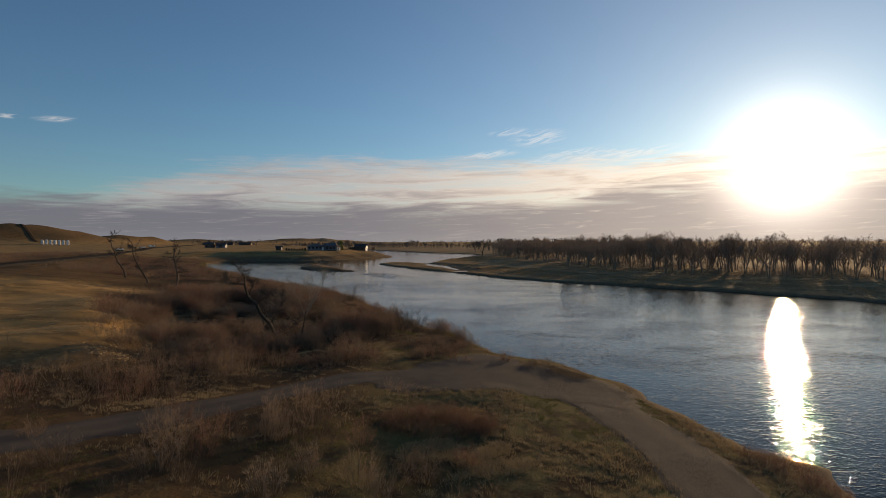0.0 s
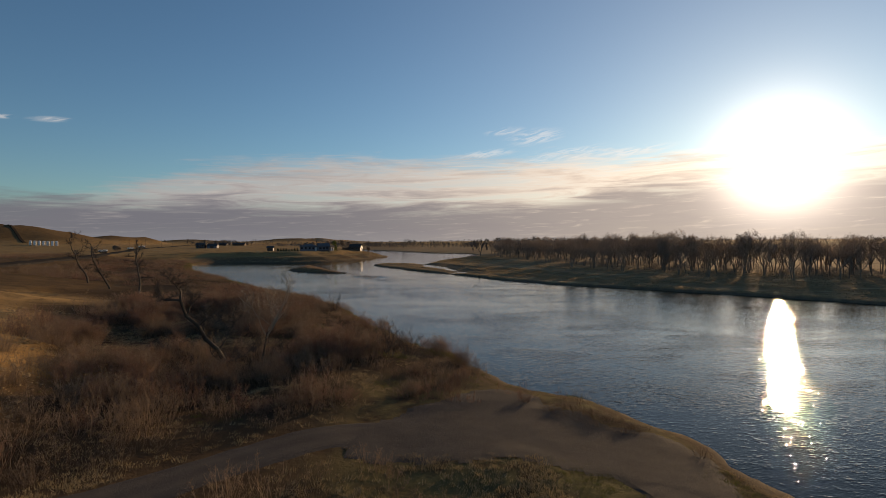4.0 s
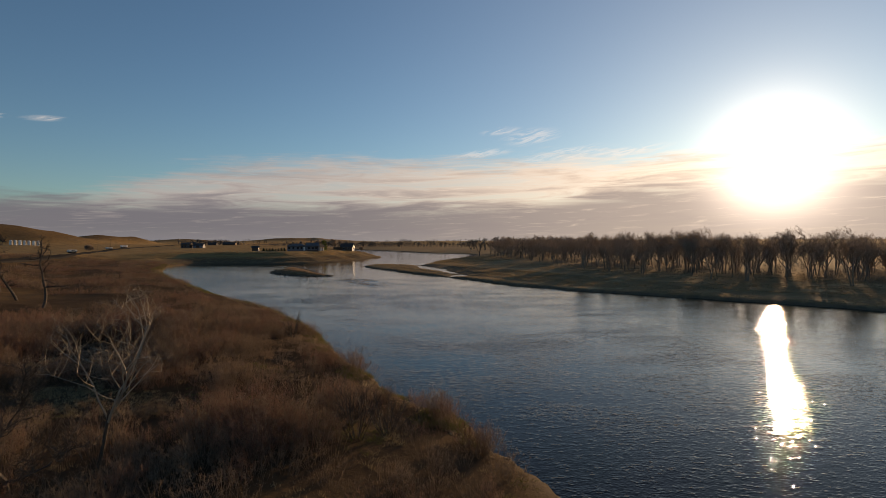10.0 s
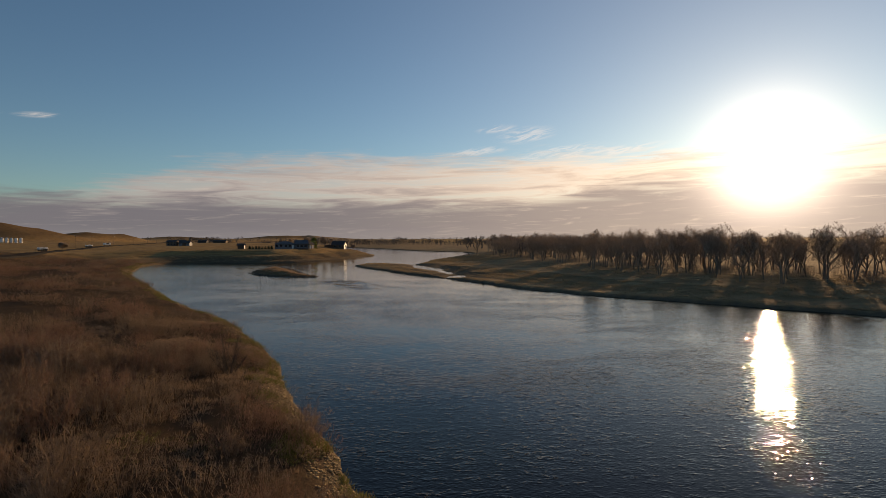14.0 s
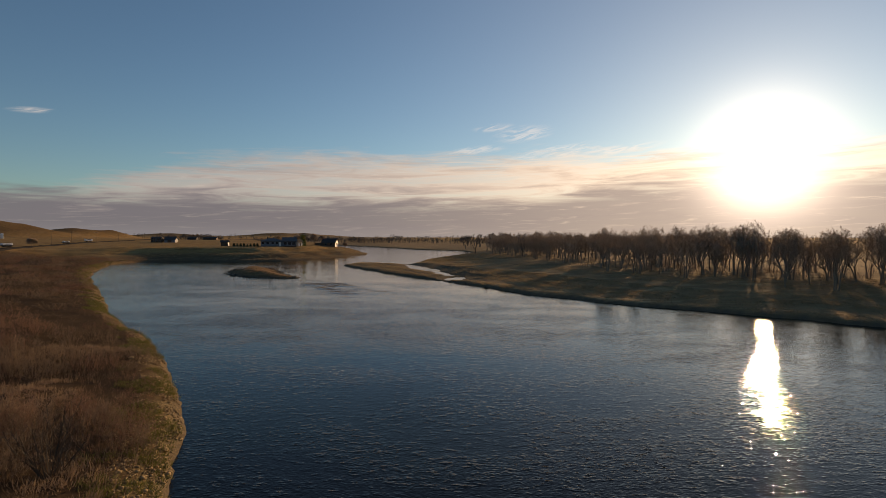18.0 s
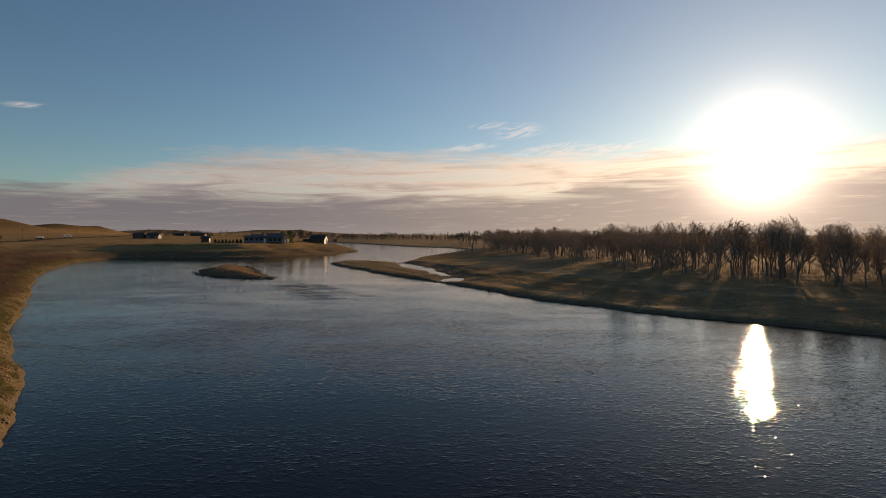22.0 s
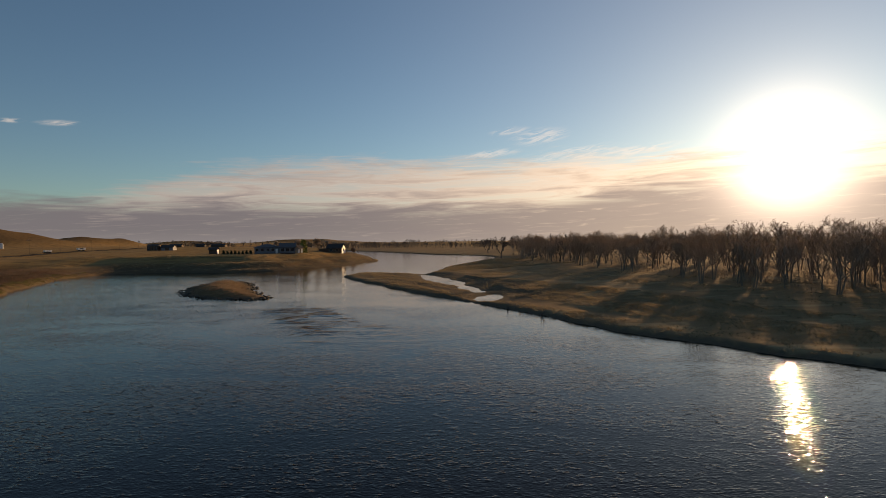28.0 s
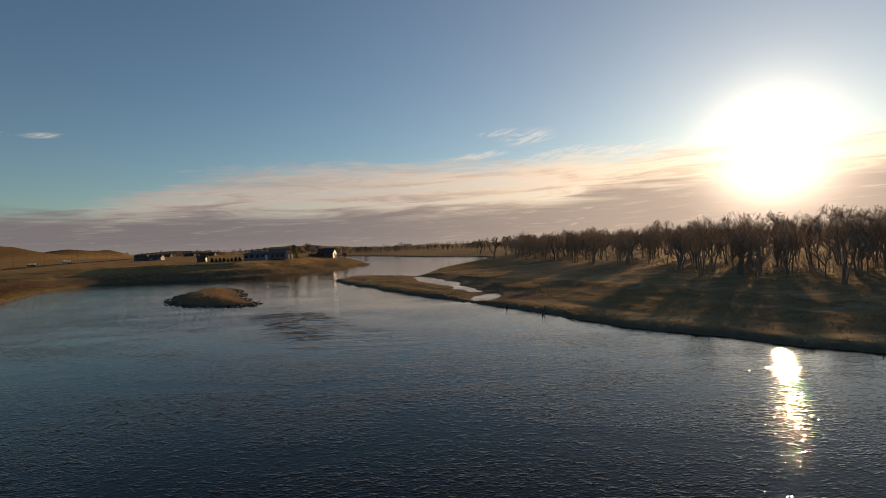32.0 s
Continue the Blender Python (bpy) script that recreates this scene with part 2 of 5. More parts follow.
def bump(x, y, cx, cy, sx, sy, h):
    return h * np.exp(-((x - cx) / sx) ** 2 - ((y - cy) / sy) ** 2)


def hills_at(x, y):
    hills = (bump(x, y, -592, 780, 66, 92, 23) + bump(x, y, -596, 926, 37, 46, 17) + bump(x, y, -574, 998, 31, 46, 15) + bump(x, y, -640, 690, 60, 70, 15)
             + bump(x, y, -1060, 2150, 160, 200, 14)
             + bump(x, y, -1330, 980, 300, 300, 38) + bump(x, y, -1000, 3700, 330, 300, 30) + bump(x, y, -700, 700, 260, 160, 4))
    hills *= 1 + 0.35 * (vnoise(x, y, 64, 61) - 0.5) + 0.15 * (vnoise(x, y, 22, 62) - 0.5)
    return hills


def ground_z(x, y, parts=False):
    shape = np.shape(x)
    x, y = np.asarray(x, float).ravel(), np.asarray(y, float).ravel()
    near, far, isle, pools = land(x, y)
    rough = (vnoise(x, y, 2.2, 7) - 0.5) * 0.22 + (vnoise(x, y, 7.0, 8) - 0.5) * 0.5
    # near bank: a low gravel landing, then a cut bank under the willows, then terraces
    cut = step(62, 84, y) * step(330, 250, y)
    zn = (0.9 + 0.9 * cut) * (1 - np.exp(-np.maximum(near, 0) / (1.7 - 0.3 * cut))) + (0.9 - 0.55 * step(62, 50, y) * step(-9, -2, x)) * step(3, 16, near)
    pen = step(285, 320, y)
    zn += (1 - pen) * 3.4 * step(22, 58, near) + pen * (1.3 * step(4, 10, near + (vnoise(x, y, 11, 15) - 0.5) * 5) + 1.7 * step(17, 30, near + (vnoise(x, y, 14, 16) - 0.5) * 10) * 1.5)
    df = seg_distance(x, y, field_line)
    field = np.where(inside(x, y, field_line), df, -df)
    wide = 3.5 + 3.0 * step(48, 36, y)
    fw = step(-1, 1, (field + (vnoise(x, y, 4, 11) - 0.5) * 2.5) / wide) * (1 - step(60, 160, near))
    zn = zn * (1 - fw) + fw * np.maximum(zn, 4.7 + 0.004 * np.clip(field, 0, 60) * 10 * 0.2)
    lane = seg_distance(x, y, road_line)
    flat = step(5.0, 2.2, lane) * (1 - fw)
    zn += rough * step(1, 6, near) * (1 - 0.8 * flat)
    zn += hills_at(x, y) + 1.5 * step(300, 900, near) + 20 * step(1300, 3600, near)
    # far bank: low flood meadow
    zf = 0.62 * (1 - np.exp(-np.maximum(far, 0) / 0.8)) + 0.75 * step(4, 60, far) + 0.4 * step(200, 600, far)
    # low ridges left by floods, along the shore
    ridge = vnoise(far, (x - y) * 0.09, 4.5, 14) + 0.6 * vnoise(far, (x - y) * 0.2, 2.2, 17)
    zf += hills_at(x, y) + ((ridge - 0.8) * 0.42 + rough * 0.5) * step(1, 5, far)
    zi = 0.25 * (1 - np.exp(-np.maximum(isle, 0) / 0.8)) + 1.15 * step(1.4, 7.5, isle) + rough * 0.4 * step(0.5, 2, isle)
    wet = np.maximum(np.maximum(near, far), isle)
    z = np.where(near > 0, zn, np.where(far > 0, zf, np.where(isle > 0, zi, -np.minimum(2.5, 0.8 * np.abs(wet)))))
    z = np.where((far > 0) & (pools < 6), np.minimum(z, np.where(pools < 0, np.maximum(-0.4, 0.3 * pools), np.maximum(0.10 * pools, 0.02))), z)
    if parts:
        return z.reshape(shape), near, far, isle, pools, fw, lane
    return z.reshape(shape)


def gz(x, y):
    return float(ground_z(np.array([x]), np.array([y]))[0])

# ---- materials ----
def material(name):
    m = bpy.data.materials.new(name)
    m.use_nodes = True
    k = Nodes(m.node_tree)
    b = next(n for n in k.nodes if n.type == "BSDF_PRINCIPLED")
    return m, k, b


def put(k, b, **values):
    names = {"color": "Base Color", "rough": "Roughness", "metal": "Metallic", "normal": "Normal", "spec": "Specular IOR Level",
             "ior": "IOR", "trans": "Transmission Weight", "alpha": "Alpha"}
    for key, v in values.items():
        if isinstance(v, bpy.types.NodeSocket):
            k.links.new(v, b.inputs[names[key]])
        else:
            b.inputs[names[key]].default_value = (*v, 1) if isinstance(v, tuple) else v


def bumped(k, height, strength, distance):
    return k.add("ShaderNodeBump", {"Height": height, "Strength": strength, "Distance": distance}).outputs[0]


def plain(name, color, rough=0.8, metal=0.0, grain=6.0, vary=0.25, bump_by=0.15, spec=0.3):
    """A surface of one colour with patches, fine grain and a difference from piece to piece."""
    m, k, b = material(name)
    p = k.add("ShaderNodeTexCoord").outputs["Object"]
    n = k.math("ADD", k.math("MULTIPLY", k.noise(p, grain, 4), 0.6), k.math("MULTIPLY", k.noise(p, grain * 0.13, 2), 0.4))
    r = k.add("ShaderNodeObjectInfo").outputs["Random"]
    v = k.math("ADD", k.math("MULTIPLY", k.math("SUBTRACT", n, 0.5), vary * 2.4), k.math("ADD", k.math("MULTIPLY", k.math("SUBTRACT", r, 0.5), vary * 0.8), 1.0))
    c = k.vec("SCALE", color)
    k.links.new(v, c.node.inputs["Scale"])
    put(k, b, color=c, rough=rough, metal=metal, spec=spec, normal=bumped(k, n, bump_by, 0.05))
    return m


def stem_material(name, low, high, rough=0.75, through_light=0.0):
    """Bark and twigs: darker at the foot of the plant, varied from stem to stem."""
    m, k, b = material(name)
    g = k.add("ShaderNodeNewGeometry")
    r = k.add("ShaderNodeObjectInfo").outputs["Random"]
    isl = g.outputs["Random Per Island"]
    n = k.noise(g.outputs["Position"], 0.35, 3)
    f = k.math("ADD", k.math("MULTIPLY", isl, 0.5), k.math("ADD", k.math("MULTIPLY", n, 0.5), k.math("MULTIPLY", k.math("SUBTRACT", r, 0.5), 0.4)), clamp=True)
    c = k.mix(f, low, high)
    put(k, b, color=c, rough=rough, spec=0.25)
    if through_light:
        # thin dry blades let low light through
        t = k.add("ShaderNodeBsdfTranslucent", {"Color": c})
        mixed = k.add("ShaderNodeMixShader", {0: through_light, 1: b.outputs[0], 2: t.outputs[0]})
        k.links.new(mixed.outputs[0], next(n for n in k.nodes if n.type == "OUTPUT_MATERIAL").inputs[0])
    return m


def ground_material():
    m, k, b = material("river_land")
    p = k.add("ShaderNodeNewGeometry").outputs["Position"]

    def mask(name):
        return k.add_attribute(name)
    big, mid, fine = k.noise(p, 0.03, 4), k.noise(p, 0.35, 5, 0.6), k.noise(p, 5.0, 5, 0.65)
    stripes = k.noise(k.scaled(p, (0.05, 0.22, 1.0)), 1.0, 4, 0.6, 1.0)
    litter = k.mix(mid, (0.030, 0.022, 0.014), (0.105, 0.068, 0.040))
    straw = k.mix(mid, (0.24, 0.135, 0.050), (0.46, 0.285, 0.115))
    straw = k.mix(k.ramp(big, 0.35, 0.7), straw, (0.37, 0.245, 0.115))
    straw = k.mix(k.math("MULTIPLY", k.ramp(stripes, 0.46, 0.62), 0.6), straw, (0.13, 0.088, 0.044))
    turf = k.mix(fine, (0.070, 0.060, 0.024), (0.19, 0.155, 0.070))
    meadow = k.mix(mid, (0.20, 0.130, 0.070), (0.34, 0.225, 0.122))
    meadow = k.mix(k.math("MULTIPLY", k.ramp(stripes, 0.50, 0.66), 0.5), meadow, (0.47, 0.36, 0.20))
    mud = k.mix(fine, (0.075, 0.060, 0.045), (0.17, 0.135, 0.095))
    rubble = k.mix(k.ramp(fine, 0.4, 0.7), (0.10, 0.080, 0.040), (0.34, 0.25, 0.12))
    c = k.mix(mask("straw"), litter, straw)
    c = k.mix(k.math("MULTIPLY", mask("turf"), k.ramp(mid, 0.35, 0.6)), c, turf)
    c = k.mix(mask("meadow"), c, meadow)
    c = k.mix(mask("rubble"), c, rubble)
    c = k.mix(mask("mud"), c, mud)
    h = k.math("ADD", k.math("MULTIPLY", fine, 0.35), mid)
    put(k, b, color=c, rough=1.0, spec=0.02, normal=bumped(k, h, 0.7, 0.3))
    return m


def add_attribute(self, name):
    n = self.add("ShaderNodeAttribute")
    n.attribute_name = name
    return n.outputs["Fac"]


Nodes.add_attribute = add_attribute


def water_material():
    m, k, b = material("river_water")
    p = k.add("ShaderNodeNewGeometry").outputs["Position"]
    # broad ruffled and calm lanes, ripples in two sizes, and the rough tongue below the island
    calm = k.noise(k.scaled(p, (0.016, 0.05, 1.0)), 1.0, 4, 0.55, 0.6)
    swell = k.noise(k.scaled(p, (0.22, 0.42, 1.0)), 1.0, 3, 0.5, 0.3)
    wave = k.noise(k.scaled(p, (0.85, 1.8, 1.0)), 1.0, 1, 0.4, 0.5)
    ripple = k.noise(k.scaled(p, (2.5, 6.2, 1.0)), 1.0, 1, 0.4, 0.3)
    burst = k.ramp(k.noise(k.scaled(p, (1.5, 2.1, 1.0)), 1.0, 2, 0.5, 0.4), 0.46, 0.80)
    tiny = k.noise(k.scaled(p, (6.0, 12.0, 1.0)), 1.0, 0, 0.5)
    gust = k.noise(k.scaled(p, (0.10, 0.17, 1.0)), 1.0, 3, 0.5, 0.5)
    # the riffle: two lines of chop that spread downstream from the tip of the island
    q = k.vec("SUBTRACT", p, (-36.0, 205.0, 0.0))
    along = k.vec("DOT_PRODUCT", q, (0.50, -0.866, 0.0))
    across = k.vec("DOT_PRODUCT", q, (0.866, 0.50, 0.0))
    across = k.math("ADD", across, k.math("MULTIPLY", k.math("SUBTRACT", k.noise(p, 0.12, 3), 0.5), 5.0))
    arm = k.math("ABSOLUTE", k.math("SUBTRACT", k.math("ABSOLUTE", across), k.math("MULTIPLY", along, 0.07)))
    tongue = k.math("MULTIPLY", k.ramp(arm, 5.5, 1.0), k.math("MULTIPLY", k.ramp(along, 4.0, 16.0), k.ramp(along, 54.0, 22.0)))
    chop = k.ramp(k.noise(k.scaled(p, (0.10, 0.30, 1.0)), 1.0, 2, 0.5, 1.5), 0.40, 0.62)
    h = k.math("ADD", k.math("ADD", k.math("MULTIPLY", swell, 0.05), k.math("MULTIPLY", chop, k.math("MULTIPLY", k.math("MULTIPLY", tongue, k.ramp(k.noise(p, 0.16, 2), 0.36, 0.62)), 1.9))),
               k.math("ADD", k.math("MULTIPLY", wave, 0.10), k.math("ADD", k.math("MULTIPLY", ripple, k.math("MULTIPLY_ADD", burst, 0.24, 0.09)), k.math("MULTIPLY", tiny, 0.062))))
    h = k.math("MULTIPLY", h, k.ramp(gust, 0.30, 0.72, 0.6, 1.35))
    h = k.math("MULTIPLY", h, k.math("ADD", k.ramp(calm, 0.30, 0.70, 0.55, 1.2), k.math("MULTIPLY", tongue, 0.5)))
    # smoother water in the lee of the far bank
    lee = k.math("SUBTRACT", 130.0, k.vec("DOT_PRODUCT", p, (0.737, 0.676, 0.0)))
    h = k.math("MULTIPLY", h, k.ramp(lee, 2.0, 46.0, 0.42, 1.0))
    deep = k.mix(k.ramp(calm, 0.3, 0.7), (0.0035, 0.0026, 0.001), (0.005, 0.0038, 0.0015))
    put(k, b, color=deep, rough=0.018, ior=1.33, spec=0.27, normal=bumped(k, h, 0.58, 0.24))
    return m


def gravel_material():
    m, k, b = material("gravel")
    p = k.add("ShaderNodeNewGeometry").outputs["Position"]
    mid, fine = k.noise(p, 0.5, 5, 0.6), k.noise(p, 14.0, 5, 0.7)
    tracks = k.add_attribute("worn")
    c = k.mix(k.math("ADD", k.math("MULTIPLY", mid, 0.6), k.math("MULTIPLY", fine, 0.4)), (0.028, 0.025, 0.0235), (0.092, 0.083, 0.076))
    c = k.mix(k.math("MULTIPLY", tracks, 0.4), c, (0.090, 0.078, 0.066))
    put(k, b, color=c, rough=0.96, spec=0.05, normal=bumped(k, k.math("ADD", fine, k.math("MULTIPLY", mid, 2.0)), 0.7, 0.06))
    return m


M_GROUND, M_WATER, M_GRAVEL = ground_material(), water_material(), gravel_material()
M_WILLOW = stem_material("willow_stems", (0.080, 0.048, 0.035), (0.315, 0.185, 0.13), 0.75, 0.35)
M_WILLOW_GREY = stem_material("grey_willow_stems", (0.095, 0.070, 0.050), (0.33, 0.245, 0.175), 0.75, 0.35)
M_WILLOW_TAN = stem_material("tan_willow_stems", (0.095, 0.066, 0.045), (0.35, 0.245, 0.165), 0.75, 0.3)
M_BARK = stem_material("cottonwood_bark", (0.12, 0.095, 0.072), (0.26, 0.21, 0.16))
M_DARKBARK = stem_material("dark_bark", (0.040, 0.032, 0.025), (0.115, 0.09, 0.068))
M_TWIG = stem_material("cottonwood_twigs", (0.22, 0.17, 0.13), (0.42, 0.335, 0.26), 0.75, 0.35)
M_FARTWIG = stem_material("far_woods_twigs", (0.065, 0.054, 0.047), (0.13, 0.108, 0.09))
M_PALE = stem_material("bleached_bark", (0.17, 0.14, 0.105), (0.47, 0.41, 0.32))
M_STRAW = stem_material("dry_grass_blades", (0.22, 0.165, 0.088), (0.42, 0.32, 0.18), 0.75, 0.2)
M_GREEN = stem_material("green_grass_blades", (0.07, 0.08, 0.022), (0.18, 0.17, 0.055), 0.75, 0.3)

M_OLIVE = stem_material("olive_meadow_blades", (0.20, 0.15, 0.088), (0.37, 0.28, 0.165), 0.75, 0.35)

# ---- builders ----
def mesh_from(name, verts, faces, mat, smooth=False):
    me = bpy.data.meshes.new(name)
    me.from_pydata(verts, [], faces)
    me.materials.append(mat)
    if smooth:
        me.shade_smooth()
    me.update()
    return me


def part(name, data, mat, parent=None, label=""):
    """One mesh object under a thing or a part; data is a bmesh or a pair of verts and faces."""
    if isinstance(data, bmesh.types.BMesh):
        me = bpy.data.meshes.new(name)
        data.to_mesh(me)
        data.free()
        me.materials.append(mat)
    elif isinstance(data, bpy.types.Mesh):
        me = data
    else:
        me = mesh_from(name, data[0], data[1], mat)
    ob = new(name, me)
    ob.parent = parent
    return tagged(ob, label)


def thing(name, label, category, m=None, group="", kind=""):
    ob = new(name)
    ob.empty_display_size = 0.3
    if m is not None:
        ob.matrix_world = m
    return tagged(ob, label, category, group, kind)


def box(bm, x0, y0, z0, x1, y1, z1, bevel=0.0):
    r = bmesh.ops.create_cube(bm, size=1.0, matrix=Matrix.LocRotScale(((x0 + x1) / 2, (y0 + y1) / 2, (z0 + z1) / 2), None, (x1 - x0, y1 - y0, z1 - z0)))
    if bevel:
        es = list({e for v in r["verts"] for e in v.link_edges})
        bmesh.ops.bevel(bm, geom=es, offset=bevel, segments=1, affect="EDGES")
    return bm


def tube(V, F, pts, radii, sides=3):
    """Adds a tapered tube along pts to the lists V and F."""
    base = len(V)
    n = len(pts)
    for i, (p, r) in enumerate(zip(pts, radii)):
        a, b = pts[max(i - 1, 0)], pts[min(i + 1, n - 1)]
        dx, dy, dz = b[0] - a[0], b[1] - a[1], b[2] - a[2]
        ln = math.sqrt(dx * dx + dy * dy + dz * dz) or 1.0
        dx, dy, dz = dx / ln, dy / ln, dz / ln
        ux, uy, uz = (0.0, -dz, dy) if abs(dx) < 0.7 else (dz, 0.0, -dx)
        ln = math.sqrt(ux * ux + uy * uy + uz * uz)
        ux, uy, uz = ux / ln, uy / ln, uz / ln
        vx, vy, vz = dy * uz - dz * uy, dz * ux - dx * uz, dx * uy - dy * ux
        for s in range(sides):
            c, t = r * math.cos(2 * math.pi * s / sides), r * math.sin(2 * math.pi * s / sides)
            V.append((p[0] + c * ux + t * vx, p[1] + c * uy + t * vy, p[2] + c * uz + t * vz))
    for i in range(n - 1):
        for s in range(sides):
            a, b = base + i * sides + s, base + i * sides + (s + 1) % sides
            F.append((a, b, b + sides, a + sides))


def limb(rng, p, d, length, r0, r1, n, droop=0.0, crook=0.25):
    """A crooked line from p along d: its points and radii."""
    pts, d = [p], Vector(d).normalized()
    for i in range(n):
        d = (d + Vector((rng.gauss(0, crook), rng.gauss(0, crook), rng.gauss(0, crook) * 0.6 - droop))).normalized()
        q = Vector(pts[-1]) + d * (length / n)
        pts.append(tuple(q))
    return pts, [r0 + (r1 - r0) * i / n for i in range(n + 1)], d


def spray(rng, V, F, pts, d, count, length, width, wild=0.65):
    """Fine twigs along a limb, each a thin pointed blade."""
    for _ in range(count):
        i = rng.randrange(len(pts) - 1)
        t = rng.random()
        p = [pts[i][c] * (1 - t) + pts[i + 1][c] * t for c in range(3)]
        e = Vector((d[0] + rng.gauss(0, wild), d[1] + rng.gauss(0, wild), d[2] + rng.gauss(0.15, wild * 0.8))).normalized() * length * rng.uniform(0.5, 1.3)
        w = Vector((rng.gauss(0, 1), rng.gauss(0, 1), rng.gauss(0, 0.5))).normalized() * width
        n = len(V)
        V += [(p[0] - w[0], p[1] - w[1], p[2] - w[2]), (p[0] + w[0], p[1] + w[1], p[2] + w[2]), (p[0] + e[0], p[1] + e[1], p[2] + e[2])]
        F.append((n, n + 1, n + 2))


def crown_tree(seed, height, wide=0.36, bole=0.22, trunk_r=0.26, stems=1, leaders=4, sides=(6, 5, 4), twigs=6, twig_len=0.8, twig_w=0.022, thin=0.03, crook=0.13, low=0.16):
    """A broad bare cottonwood: leaders fan out of a short trunk and curve up, and fill a rounded crown that is as wide as it is told."""
    rng = random.Random(seed)
    TV, TF, CV, CF = [], [], [], []
    mid, rx, rz = height * (0.5 + low * 0.5), height * wide, height * (0.5 - low * 0.5)
    skew = (rng.gauss(0, 0.1), rng.gauss(0, 0.1))
    lobes = [(rng.uniform(0, 6.28), rng.uniform(0.82, 1.12)) for _ in range(5)]

    def room(p):
        a = math.atan2(p[1], p[0])
        lobe = 1.0
        for at, k in lobes:
            lobe += (k - 1.0) * max(0.0, math.cos(a - at)) ** 3
        return math.hypot(p[0] / rx - skew[0], p[1] / rx - skew[1]) ** 2 + ((p[2] - mid) / rz) ** 2 < lobe * lobe

    def bent(p, d, length, n, up, wob):
        pts, d = [tuple(p)], Vector(d).normalized()
        for _ in range(n):
            d = (d + Vector((rng.gauss(0, wob), rng.gauss(0, wob), rng.gauss(0, wob * 0.7) + up))).normalized()
            q = Vector(pts[-1]) + d * (length / n)
            if q.z > height * 0.4 and not room(q):
                break
            pts.append(tuple(q))
        return pts, d

    def grow(p, d, length, r, level):
        n = (5, 4, 3, 2)[min(level, 3)]
        pts, dd = bent(p, d, length, n, (0.10, 0.08, 0.05, 0.02)[min(level, 3)], crook * (1 + 0.35 * level))
        if len(pts) < 2:
            return
        end = max(r * 0.45, thin * 0.5)
        tube(CV, CF, pts, [r + (end - r) * i / (len(pts) - 1) for i in range(len(pts))], 5 if level == 0 else 4 if level == 1 else 3)
        if level >= 2:
            spray(rng, CV, CF, pts, dd, twigs, twig_len, twig_w, 0.6)
        if level >= len(sides):
            return
        for c in range(sides[level]):
            f = 1.0 if c == 0 else rng.uniform(0.25, 1.0)
            at = f * (len(pts) - 1)
            i = min(int(at), len(pts) - 2)
            q = Vector(pts[i]).lerp(Vector(pts[i + 1]), at - i)
            a = rng.uniform(0, 6.28)
            side = Vector((math.cos(a), math.sin(a), rng.uniform(-0.25, 0.5)))
            grow(q, dd * rng.uniform(0.5, 0.9) + side * rng.uniform(0.6, 1.0), length * rng.uniform(0.42, 0.66), max(r * (0.62 - 0.2 * f), thin), level + 1)

    for s_ in range(stems):
        a0 = rng.uniform(0, 6.28)
        lean = rng.uniform(0.1, 0.3) if stems > 1 else rng.gauss(0, 0.06)
        foot = (math.cos(a0) * 0.5 * (stems > 1), math.sin(a0) * 0.5 * (stems > 1), -0.4)
        pts, dd = bent(foot, (math.cos(a0) * lean, math.sin(a0) * lean, 1), height * bole * rng.uniform(0.8, 1.2) + 0.4, 4, 0.03, 0.07)
        tube(TV, TF, pts, [trunk_r * (1.25 if i == 0 else 1.0 - 0.06 * i) for i in range(len(pts))], 7)
        turn = rng.uniform(0, 6.28)
        for c in range(leaders):
            a = turn + c * 6.28 / leaders + rng.gauss(0, 0.35)
            out = rng.uniform(0.35, 0.95) if c else 0.15
            grow(Vector(pts[-1]) - Vector((0, 0, rng.uniform(0, 0.2) * height * bole)), (math.cos(a) * out, math.sin(a) * out, 0.9), height * rng.uniform(0.46, 0.62), trunk_r * rng.uniform(0.5, 0.72), 0)
    return (TV, TF), (CV, CF)


def merged(pair):
    (tv, tf), (cv, cf) = pair
    return tv + cv, tf + [tuple(v + len(tv) for v in f) for f in cf]


def dead_tree(seed, height, trunk_r):
    """An upright dying trunk with crooked stubs and a few short twiggy boughs."""
    rng = random.Random(seed)
    TV, TF, CV, CF = [], [], [], []
    pts, radii, dd = limb(rng, (0, 0, -0.4), (rng.gauss(0, 0.04), rng.gauss(0, 0.04), 1), height + 0.4, trunk_r, trunk_r * 0.3, 9, -0.22, 0.20)
    tube(TV, TF, pts, radii, 7)
    for _ in range(18):
        i = rng.randrange(3, 10)
        a = rng.uniform(0, 6.28)
        p2, r2, d2 = limb(rng, pts[i], (math.cos(a), math.sin(a), rng.uniform(-0.1, 0.9)), height * rng.uniform(0.08, 0.26), radii[i] * 0.55, 0.04, 4, -0.04, 0.35)
        tube(CV, CF, p2, r2, 4)
        for _ in range(7):
            p3, r3, d3 = limb(rng, p2[rng.randrange(1, 5)], Vector(d2) + Vector((rng.gauss(0, 0.7), rng.gauss(0, 0.7), rng.gauss(0.3, 0.6))), height * rng.uniform(0.03, 0.09), 0.03, 0.012, 3, -0.02, 0.4)
            tube(CV, CF, p3, r3, 3)
            spray(rng, CV, CF, p3, d3, 9, 0.55, 0.014)
    return (TV, TF), (CV, CF)


